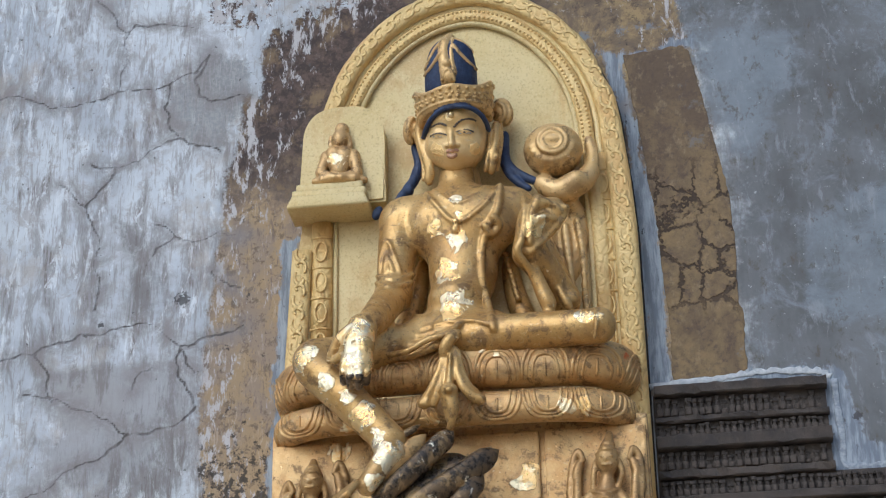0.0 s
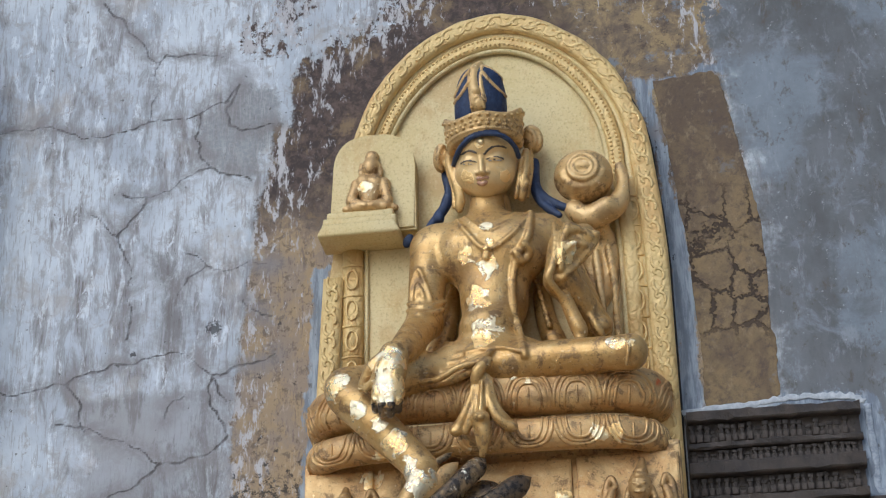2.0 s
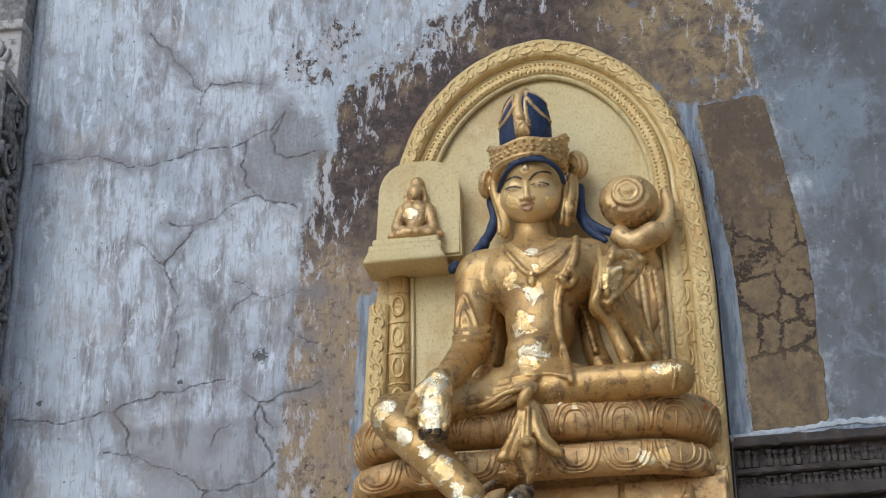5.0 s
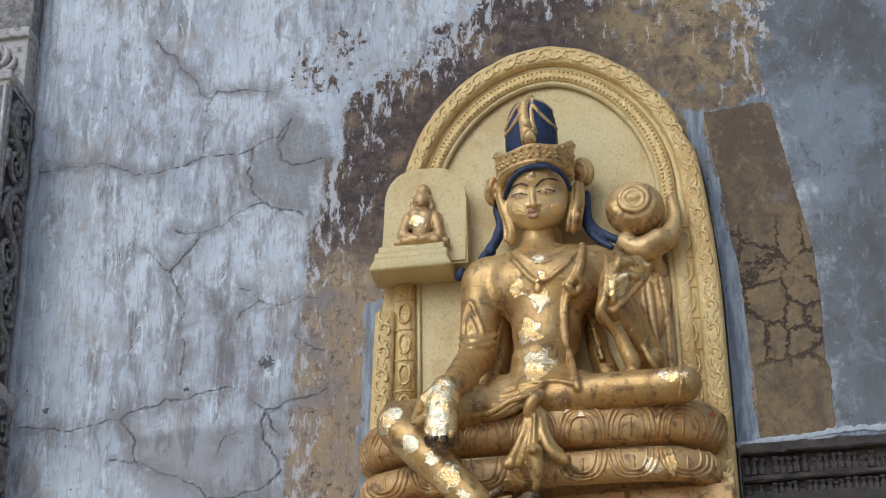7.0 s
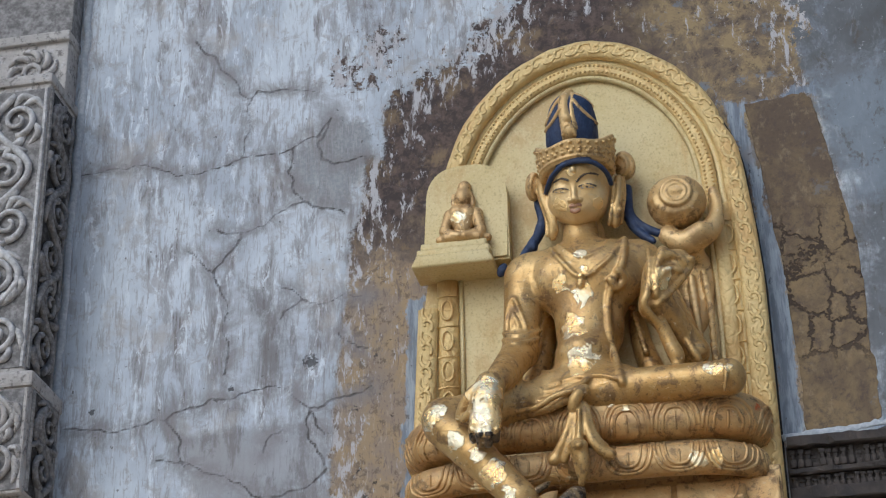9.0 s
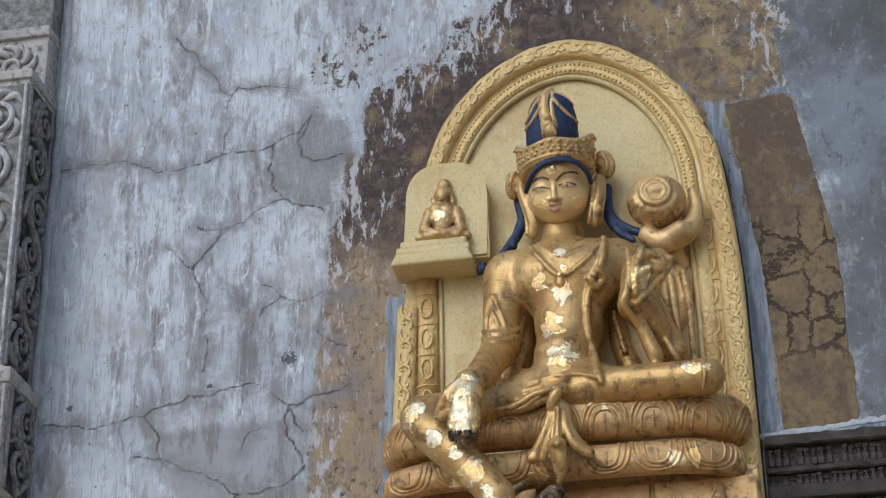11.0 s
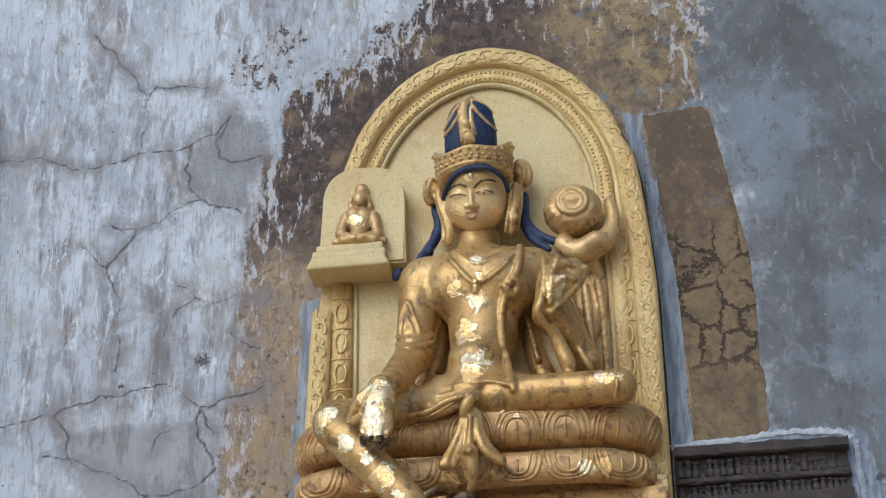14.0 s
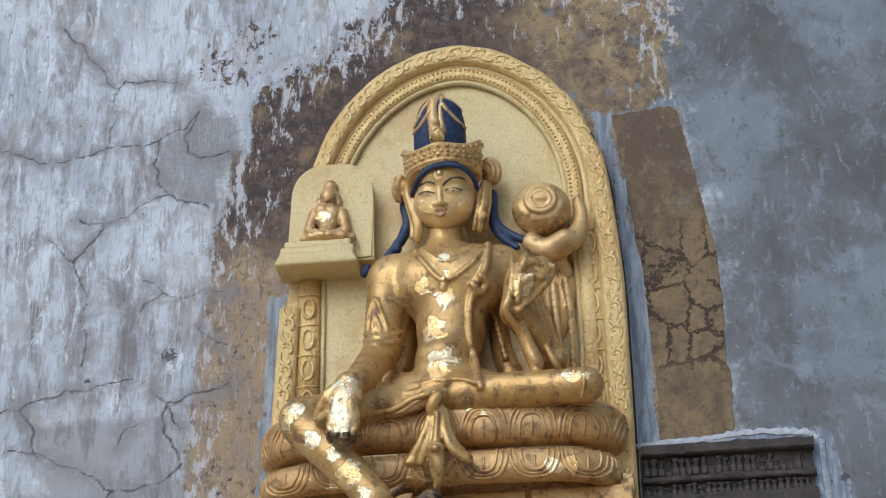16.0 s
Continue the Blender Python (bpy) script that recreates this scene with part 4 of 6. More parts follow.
# its left arm, hand raised before the shoulder
f.ball((0.229, -0.130, 4.033), (0.0597, 0.055, 0.0597), 0.03)
f.bar((0.247, -0.130, 4.002), (0.345, -0.120, 3.770), 0.0487, 0.0393, 0.02)
f.bar((0.346, -0.130, 3.759), (0.268, -0.240, 3.860), 0.0424, 0.0455, 0.015)
f.bar((0.260, -0.240, 3.853), (0.271, -0.270, 3.947), 0.0408, 0.0314, 0.02)
f.ball((0.313, -0.262, 3.946), (0.046, 0.036, 0.066), 0.02, turn=(0, 38, 0))
f.ball((0.270, -0.275, 3.906), (0.034, 0.030, 0.060), 0.02, turn=(0, 8, 0))
f.ball((0.298, -0.290, 3.977), (0.024, 0.020, 0.018), 0.012)
f.lay([(0.282, -0.250, 4.013), (0.321, -0.250, 4.027), (0.354, -0.250, 4.006), (0.365, -0.250, 3.971), (0.340, -0.250, 3.926), (0.303, -0.250, 3.888), (0.266, -0.250, 3.854)], (0.0085, 0.0070), 0.006, per=6)
f.lay([(0.277, -0.250, 3.979), (0.302, -0.250, 3.997), (0.329, -0.250, 3.991), (0.349, -0.250, 3.966)], (0.0090, 0.0070), 0.006, per=6)
f.lay([(0.272, -0.250, 3.935), (0.303, -0.250, 3.956), (0.333, -0.250, 3.947)], (0.0085, 0.0065), 0.006, per=6)
f.lay([(0.264, -0.250, 3.881), (0.266, -0.250, 3.932), (0.277, -0.250, 3.979), (0.290, -0.250, 4.012)], (0.0080, 0.0085), 0.006, per=6)
f.ball((0.256, -0.260, 3.840), (0.034, 0.032, 0.016), 0.008)
f.way([(0.255, -0.270, 4.008), (0.259, -0.305, 3.931), (0.248, -0.310, 3.862), (0.237, -0.305, 3.830), (0.265, -0.270, 3.792), (0.291, -0.240, 3.742), (0.303, -0.230, 3.696)], (0.0075, 0.0105), 0.006)
f.way([(0.275, -0.255, 3.795), (0.294, -0.245, 3.740), (0.310, -0.240, 3.700)], (0.0150, 0.0190), 0.01)
f.ball((0.360, -0.170, 3.744), (0.0300, 0.03, 0.0270), 0.01)
f.way([(0.329, -0.190, 3.779), (0.350, -0.200, 3.731), (0.363, -0.190, 3.705)], 0.009, 0.006)
# hanging veil between the arm and the trunk, and behind the other arm
f.way([(0.193, -0.055, 3.912), (0.206, -0.060, 3.822), (0.232, -0.070, 3.739)], (0.0220, 0.0314), 0.01)
for i in range(9):
    f.ball((0.185 + 0.004 * i, -0.088 - 0.002 * i, 3.93 - 0.018 * i), 0.010, 0.004)
f.way([(-0.048, -0.055, 3.931), (-0.068, -0.060, 3.827), (-0.102, -0.080, 3.718)], (0.0188, 0.0314), 0.01)
# folded leg
f.bar((0.047, -0.220, 3.630), (0.433, -0.270, 3.618), 0.0565, 0.0455, 0.03)
f.ball((0.441, -0.265, 3.620), (0.0424, 0.05, 0.0471), 0.01)
f.way([(0.428, -0.300, 3.650), (0.435, -0.320, 3.606), (0.427, -0.310, 3.566)], 0.0047, 0.004)
# hanging leg
f.bar((-0.047, -0.200, 3.630), (-0.297, -0.310, 3.564), 0.0597, 0.0487, 0.03)
f.ball((-0.304, -0.320, 3.550), (0.0565, 0.055, 0.0534), 0.02)
f.bar((-0.292, -0.330, 3.522), (-0.095, -0.365, 3.298), 0.0555, 0.0420, 0.02)
f.ball((-0.097, -0.375, 3.267), (0.0471, 0.04, 0.0345), 0.02, turn=(0, 35, 0))
f.bar((-0.095, -0.390, 3.262), (-0.151, -0.410, 3.169), 0.0314, 0.0251, 0.01)
for px in range(4):
    f.bar((-0.22 + 0.016 * px, -0.43, 3.135 + 0.012 * px), (-0.24 + 0.016 * px, -0.45, 3.10 + 0.012 * px), 0.0110, 0.0094, 0.004)
# cloth over the lap
for q in ([(-0.107, -0.200, 3.659), (-0.041, -0.235, 3.650), (0.022, -0.255, 3.653), (0.075, -0.255, 3.659)], [(-0.119, -0.220, 3.630), (-0.047, -0.250, 3.625), (0.016, -0.265, 3.633), (0.060, -0.260, 3.648)], [(-0.117, -0.235, 3.601), (-0.045, -0.262, 3.599), (0.017, -0.275, 3.613), (0.066, -0.270, 3.635)],
          [(-0.108, -0.245, 3.573), (-0.037, -0.270, 3.574), (0.024, -0.280, 3.594), (0.069, -0.275, 3.621)], [(-0.056, -0.180, 3.722), (-0.013, -0.220, 3.676), (0.044, -0.250, 3.667)]):
    f.way(q, 0.0078, 0.012)
f.way([(-0.110, -0.280, 3.572), (-0.062, -0.300, 3.569), (-0.010, -0.300, 3.597), (0.042, -0.300, 3.610), (0.078, -0.280, 3.648)], 0.0078, 0.005)
f.way([(0.035, -0.310, 3.553), (0.047, -0.320, 3.580), (0.070, -0.310, 3.606)], 0.0126, 0.008)
# the sash hanging over the seat
f.way([(0.052, -0.300, 3.577), (0.052, -0.310, 3.513), (0.047, -0.315, 3.451)], (0.0105, 0.0125), 0.003)
f.way([(0.036, -0.300, 3.569), (0.023, -0.310, 3.507), (0.003, -0.310, 3.457), (-0.018, -0.300, 3.423)], (0.0075, 0.0140), 0.003)
f.way([(0.042, -0.305, 3.560), (0.033, -0.312, 3.494), (0.020, -0.312, 3.444), (0.007, -0.300, 3.417)], (0.0060, 0.0100), 0.003)
f.way([(0.065, -0.300, 3.567), (0.070, -0.310, 3.503), (0.084, -0.312, 3.458), (0.104, -0.305, 3.433), (0.123, -0.295, 3.426)], (0.0085, 0.0150), 0.003)
f.way([(0.075, -0.300, 3.559), (0.082, -0.305, 3.505), (0.099, -0.305, 3.461), (0.115, -0.295, 3.445)], (0.0060, 0.0095), 0.003)
f.way([(0.046, -0.318, 3.441), (0.056, -0.315, 3.398), (0.048, -0.295, 3.351)], (0.0220, 0.0075), 0.004)
f.way([(0.064, -0.315, 3.435), (0.063, -0.310, 3.390), (0.043, -0.295, 3.353)], (0.0090, 0.0060), 0.003)
f.way([(0.032, -0.315, 3.438), (0.037, -0.310, 3.401), (0.043, -0.295, 3.366)], (0.0080, 0.0050), 0.003)
for i in range(8):
    f.ball((0.054 - 0.0006 * i, -0.324, 3.542 - 0.0105 * i), 0.0062, 0.003)
f.ball((0.049, -0.328, 3.443), (0.024, 0.018, 0.017), 0.006)
f.ball((0.051, -0.345, 3.436), (0.011, 0.010, 0.009), 0.003)
f.ball((-0.018, -0.305, 3.418), (0.018, 0.014, 0.014), 0.006)
f.ball((0.124, -0.300, 3.422), (0.018, 0.014, 0.014), 0.006)
# necklaces and the cord across the breast
f.lay([(-0.022, -0.200, 4.089), (0.006, -0.200, 4.045), (0.061, -0.200, 3.984), (0.123, -0.200, 4.017), (0.166, -0.200, 4.061), (0.189, -0.200, 4.099)], 0.0066, per=6)
f.lay([(-0.003, -0.200, 4.098), (0.030, -0.200, 4.064), (0.065, -0.200, 4.043), (0.116, -0.200, 4.060), (0.151, -0.200, 4.097)], 0.0047, per=6)
f.lay([(0.187, -0.200, 4.085), (0.177, -0.200, 4.016), (0.147, -0.200, 3.958), (0.130, -0.200, 3.883), (0.132, -0.200, 3.798), (0.147, -0.200, 3.714), (0.154, -0.200, 3.664)], 0.0102, per=6)
f.lay([(0.164, -0.200, 3.991), (0.179, -0.200, 3.967), (0.159, -0.200, 3.940), (0.141, -0.200, 3.967)], 0.0110)
f.lay([(0.061, -0.200, 3.988), (0.061, -0.200, 3.971), (0.060, -0.200, 3.960)], 0.0094)
f.lay([(-0.070, -0.200, 3.985), (-0.055, -0.200, 3.932), (-0.036, -0.200, 3.879)], 0.0047)
f.lay([(-0.000, -0.200, 3.684), (0.046, -0.200, 3.692), (0.099, -0.200, 3.691), (0.149, -0.200, 3.677)], 0.0063)
body = f.skin((-0.50, -0.50, 3.02), (0.56, -0.04, 4.40), 0.0046)

# head, finer: it bows towards those who stand below
BOW = radians(22)
HEAD_AT = Vector((0.0591, -0.150, 4.2757))


def hd(a, u, w):
    """A place in the bowed head: to its left, up and forward from the middle of the face."""
    return (HEAD_AT.x + a, HEAD_AT.y - u * math.sin(BOW) - w * math.cos(BOW), HEAD_AT.z + u * math.cos(BOW) - w * math.sin(BOW))


g = Form()
FACE_L, CROWN_L, BLUE_L, INK_L, LIP_L, WHITE_L, SKIN_L = 1, 2, 3, 4, 5, 6, 0
BOWED = (22, 0, 0)
g.ball(hd(0.006, 0.022, -0.005), (0.087, 0.088, 0.096), 0.02, FACE_L, BOWED)
g.ball(hd(0.003, -0.028, 0.010), (0.080, 0.077, 0.071), 0.03, FACE_L, BOWED)
g.ball(hd(0.000, -0.078, 0.058), (0.027, 0.022, 0.019), 0.028, FACE_L, BOWED)
g.ball(hd(0.004, 0.052, 0.040), (0.066, 0.052, 0.040), 0.03, FACE_L, BOWED)
g.ball(hd(-0.044, -0.034, 0.050), (0.026, 0.024, 0.032), 0.04, FACE_L, BOWED)
g.ball(hd(0.048, -0.036, 0.050), (0.026, 0.024, 0.032), 0.04, FACE_L, BOWED)
g.ball(hd(0.004, -0.050, 0.078), (0.026, 0.016, 0.020), 0.022, FACE_L, BOWED)
g.bar(hd(0.006, -0.114, -0.035), hd(0.007, -0.170, -0.020), 0.055, 0.062, 0.012, FACE_L)
g.ball(hd(0.0, 0.03, -0.06), (0.075, 0.06, 0.09), 0.03, SKIN_L, BOWED)
# nose, eyelids, lips, brows
g.bar(hd(-0.002, 0.017, 0.081), hd(0.000, -0.027, 0.103), 0.0050, 0.0082, 0.009, FACE_L)
g.ball(hd(0.002, -0.032, 0.103), (0.0105, 0.010, 0.0075), 0.006, FACE_L)
g.ball(hd(-0.014, -0.031, 0.094), 0.0062, 0.005, FACE_L)
g.ball(hd(0.015, -0.032, 0.094), 0.0062, 0.005, FACE_L)
g.ball(hd(-0.036, 0.004, 0.073), (0.0215, 0.012, 0.0105), 0.012, FACE_L, (22, 5, 0))
g.ball(hd(0.037, 0.007, 0.074), (0.0215, 0.012, 0.0105), 0.012, FACE_L, (22, -2, 0))
g.lay([(0.050, -0.250, 4.181), (0.056, -0.250, 4.184), (0.062, -0.250, 4.181), (0.069, -0.250, 4.184), (0.076, -0.250, 4.182)], 0.0038, 0.002, LIP_L, sink=0.3)
g.lay([(0.053, -0.250, 4.168), (0.062, -0.250, 4.164), (0.071, -0.250, 4.168)], 0.0052, 0.002, LIP_L, sink=0.3)
g.lay([(0.048, -0.250, 4.176), (0.056, -0.250, 4.175), (0.062, -0.250, 4.175), (0.070, -0.250, 4.176), (0.077, -0.250, 4.177)], 0.0018, 0.001, INK_L, sink=0.7)
g.lay([(0.060, -0.250, 4.294), (0.061, -0.250, 4.296), (0.063, -0.250, 4.294)], 0.0065, 0.003, FACE_L)
for pts, r, l in (
    ([(0.005, -0.250, 4.261), (0.017, -0.250, 4.268), (0.031, -0.250, 4.270), (0.047, -0.250, 4.262)], 0.0024, INK_L),
    ([(0.070, -0.250, 4.256), (0.083, -0.250, 4.270), (0.099, -0.250, 4.277), (0.118, -0.250, 4.275), (0.129, -0.250, 4.270)], 0.0024, INK_L),
    ([(0.003, -0.250, 4.235), (0.016, -0.250, 4.239), (0.032, -0.250, 4.238), (0.048, -0.250, 4.232)], 0.0021, INK_L),
    ([(0.076, -0.250, 4.239), (0.090, -0.250, 4.244), (0.106, -0.250, 4.243), (0.122, -0.250, 4.236)], 0.0021, INK_L),
    ([(0.011, -0.250, 4.231), (0.025, -0.250, 4.228), (0.043, -0.250, 4.228)], 0.0016, WHITE_L),
    ([(0.082, -0.250, 4.234), (0.098, -0.250, 4.233), (0.114, -0.250, 4.233)], 0.0016, WHITE_L),
    ([(0.025, -0.250, 4.231), (0.029, -0.250, 4.230), (0.032, -0.250, 4.230)], 0.0019, INK_L),
    ([(0.097, -0.250, 4.236), (0.100, -0.250, 4.235), (0.103, -0.250, 4.235)], 0.0019, INK_L),
):
    g.lay(pts, r, 0.001, l, per=6, sink=0.5)
# ears with long lobes, and the round ear ornaments
g.way([(-0.043, -0.150, 4.327), (-0.039, -0.165, 4.276), (-0.024, -0.170, 4.218), (-0.013, -0.165, 4.175), (-0.016, -0.155, 4.141)], (0.0100, 0.0110), 0.008, SKIN_L)
g.way([(-0.055, -0.140, 4.305), (-0.044, -0.150, 4.254), (-0.031, -0.155, 4.200), (-0.031, -0.150, 4.152)], 0.0062, 0.003, SKIN_L)
g.way([(0.176, -0.140, 4.312), (0.174, -0.155, 4.253), (0.166, -0.160, 4.206), (0.159, -0.150, 4.164)], (0.0120, 0.0125), 0.008, SKIN_L)
g.way([(0.188, -0.130, 4.317), (0.189, -0.140, 4.260), (0.182, -0.150, 4.205), (0.175, -0.140, 4.171)], 0.0062, 0.003, SKIN_L)
g.way([(-0.029, -0.160, 4.302), (-0.022, -0.175, 4.239), (-0.009, -0.175, 4.191), (-0.003, -0.165, 4.156)], 0.0060, 0.003, SKIN_L)
g.way([(0.163, -0.155, 4.287), (0.157, -0.165, 4.228), (0.150, -0.170, 4.179), (0.145, -0.160, 4.160)], 0.0060, 0.003, SKIN_L)
g.ball((0.176, -0.165, 4.197), (0.008, 0.008, 0.012), 0.004, SKIN_L)
for c, r, t in (((-0.070, -0.125, 4.327), (0.022, 0.034, 0.042), 8), ((0.193, -0.115, 4.367), (0.031, 0.038, 0.042), -8)):
    g.ball(c, r, 0.010, CROWN_L, (20, t, 0))
for q in ([(-0.049, -0.150, 4.358), (-0.066, -0.160, 4.339), (-0.073, -0.160, 4.303), (-0.063, -0.155, 4.275)], [(0.182, -0.145, 4.381), (0.199, -0.155, 4.364), (0.203, -0.155, 4.334), (0.190, -0.150, 4.316)], [(0.188, -0.135, 4.395), (0.213, -0.145, 4.376), (0.218, -0.145, 4.342), (0.208, -0.140, 4.317)]):
    g.lay(q, 0.0050, 0.004, CROWN_L)
# blue fillet and locks
g.way([hd(-0.087, 0.001, 0.022), hd(-0.076, 0.021, 0.050), hd(-0.059, 0.044, 0.074), hd(-0.036, 0.062, 0.090), hd(-0.008, 0.073, 0.098), hd(0.027, 0.075, 0.100), hd(0.058, 0.069, 0.096), hd(0.081, 0.054, 0.084), hd(0.095, 0.034, 0.064), hd(0.100, 0.011, 0.036)], 0.0066, 0.002, BLUE_L, 5)
g.way([(-0.061, -0.100, 4.283), (-0.052, -0.100, 4.240), (-0.053, -0.105, 4.196), (-0.072, -0.115, 4.156), (-0.096, -0.125, 4.122), (-0.111, -0.135, 4.088)], (0.0115, 0.0085), 0.008, BLUE_L)
g.way([(-0.057, -0.100, 4.213), (-0.067, -0.110, 4.169), (-0.081, -0.115, 4.146), (-0.077, -0.120, 4.132)], 0.0105, 0.008, BLUE_L)
g.way([(0.195, -0.095, 4.303), (0.194, -0.095, 4.262), (0.198, -0.100, 4.217), (0.220, -0.110, 4.179), (0.258, -0.120, 4.146), (0.294, -0.130, 4.123)], (0.0120, 0.0090), 0.008, BLUE_L)
g.way([(0.189, -0.100, 4.227), (0.204, -0.110, 4.175), (0.232, -0.120, 4.135), (0.261, -0.130, 4.108)], (0.0120, 0.0080), 0.008, BLUE_L)
g.ball((-0.169, -0.110, 4.078), (0.0141, 0.012, 0.0220), 0.004, BLUE_L, (0, 25, 0))
# crown: flaring band with upturned corners, rows of beads
for i in range(84):
    a = math.tau * i / 84
    c, s_ = math.cos(a), math.sin(a)
    if s_ > -0.45:
        fr = max(0.0, s_)
        low = 0.046 + 0.040 * fr ** 0.8 + 0.006 * c
        top = 0.122 + 0.020 * abs(c) ** 7 + 0.012 * fr ** 10 + 0.007 * c
        p, q = (0.005 + 0.095 * c, low, -0.006 + 0.100 * s_), (0.004 + 0.106 * c, top, -0.008 + 0.106 * s_)
        g.bar(hd(*p), hd(*q), 0.0105, 0.0070, 0.006, CROWN_L)
        for k, rr, every in ((0.10, 0.0040, 1), (0.38, 0.0050, 3), (0.60, 0.0030, 2), (0.92, 0.0042, 3)):
            if i % every == 0:
                m = [u + (v - u) * k for u, v in zip(p, q)]
                g.ball(hd(m[0] + 0.0105 * c, m[1], m[2] + 0.0105 * s_), rr, 0.003, CROWN_L)
# piled hair: blue mass with gold strands and a small seated image in front
g.ball(hd(-0.002, 0.150, -0.015), (0.0750, 0.066, 0.080), 0.015, BLUE_L, BOWED)
g.ball(hd(0.000, 0.200, -0.018), (0.0720, 0.062, 0.066), 0.02, BLUE_L, BOWED)
g.ball(hd(0.002, 0.245, -0.020), (0.0533, 0.046, 0.044), 0.03, BLUE_L, BOWED)
g.bar(hd(0.000, 0.15, -0.02), hd(0.000, 0.19, -0.13), 0.055, 0.050, 0.02, BLUE_L)
g.lay([(0.063, -0.250, 4.546), (0.050, -0.250, 4.527), (0.045, -0.250, 4.501), (0.047, -0.250, 4.468), (0.051, -0.250, 4.430), (0.056, -0.250, 4.400)], (0.013, 0.020), 0.004, CROWN_L, sink=1.0)
g.lay([(0.070, -0.250, 4.540), (0.066, -0.250, 4.503), (0.067, -0.250, 4.469), (0.074, -0.250, 4.428)], (0.004, 0.006), 0.003, CROWN_L, sink=0.6)
g.ball(hd(-0.002, 0.166, 0.052), (0.019, 0.015, 0.021), 0.006, CROWN_L, BOWED)
g.ball(hd(-0.005, 0.206, 0.047), (0.0120, 0.011, 0.0130), 0.003, CROWN_L, BOWED)
g.lay([(0.038, -0.250, 4.408), (0.047, -0.250, 4.436), (0.063, -0.250, 4.436), (0.073, -0.250, 4.404)], 0.005, 0.003, CROWN_L)
for q in ([(0.042, -0.250, 4.534), (0.021, -0.250, 4.511), (0.004, -0.250, 4.479), (-0.008, -0.250, 4.451)], [(0.035, -0.250, 4.495), (0.022, -0.250, 4.474), (0.007, -0.250, 4.451), (-0.010, -0.250, 4.432)], [(0.074, -0.250, 4.540), (0.098, -0.250, 4.526), (0.122, -0.250, 4.501), (0.136, -0.250, 4.476)], [(0.071, -0.250, 4.519), (0.088, -0.250, 4.491), (0.111, -0.250, 4.463), (0.136, -0.250, 4.438)]):
    g.lay(q, 0.0052, 0.003, CROWN_L, sink=0.4)
head = g.skin((-0.25, -0.33, 3.93), (0.32, -0.045, 4.68), 0.0018)
statue = solid("statue", [body, head], [SKIN, FACE, CROWN, BLUE, INK, LIP, EYE_WHITE, BRONZE])
tagged(statue, "gilded seated stone figure with tall crown, blue hair and gold-leaf patches", "statue")


# ---- lotus seat and base under the figure ----
def seat_way(x0, x1, front, back, n=40):
    """The plan of a seat: from the slab out, along the front, and back to the slab."""
    pts = []
    for i in range(n + 1):
        u = math.pi * (1 - i / n)
        c, s_ = math.cos(u), math.sin(u)
        pts.append(((x0 + x1) / 2 + (x1 - x0) / 2 * math.copysign(abs(c) ** 0.55, c), -(back + (front - back) * s_ ** 0.45)))
    return pts


def roll(name, way, z, r, tall, label, petals, seat, down):
    f = Form()
    for (ax, ay), (bx, by) in zip(way, way[1:]):
        f.bar((ax, ay, z + tall), (bx, by, z + tall), r, r, 0.001)
        f.bar((ax, ay, z - tall), (bx, by, z - tall), r, r, 0.001)
    xs, ys = [p[0] for p in way], [p[1] for p in way]
    ob = solid(name, [f.skin((min(xs) - r - 0.02, min(ys) - r - 0.02, z - r - tall - 0.02), (max(xs) + r + 0.02, -0.03, z + r + tall + 0.02), 0.006)], [ROLL])
    under(ob, seat)
    tagged(ob, label)
    line = [Vector((x, y, 0)) for x, y in way]
    reach = np.cumsum([0] + [(b - a).length for a, b in zip(line, line[1:])])

    def on(s_, a):
        s_ = min(max(s_, 0.001), reach[-1] - 0.001)
        i = int(np.searchsorted(reach, s_)) - 1
        t = (s_ - reach[i]) / (reach[i + 1] - reach[i])
        p, d = line[i].lerp(line[i + 1], t), (line[i + 1] - line[i]).normalized()
        out = Vector((d.y, -d.x, 0))
        up = (r + tall) * math.sin(a)
        return p + out * (math.sqrt(max(0.0, r * r - max(0.0, abs(up) - tall) ** 2)) - 0.0008) + Vector((0, 0, z + up))

    step = reach[-1] / petals
    for k in range(petals):
        mid = (k + 0.5) * step
        bm = bmesh.new()
        for w, top, thick in ((0.48, 1.05 if down else 0.55, 0.0058), (0.385, 0.84 if down else 0.36, 0.0042), (0.27, 0.58 if down else 0.12, 0.0050)):
            pts = []
            for i in range(15):
                u = math.pi * i / 14
                a = -1.05 + (top + 1.05) * math.sin(u) ** 0.75
                pts.append(on(mid - w * step * math.copysign(abs(math.cos(u)) ** 0.7, math.cos(u)), -a if down else a))
            tube(bm, pts, thick, 6)
        tube(bm, [on(mid, a * 0.1) for a in (range(-6, 4) if down else range(-9, 0))], 0.004, 6)
        part("petal", bm, ROLL, ob, "", True)
    return ob


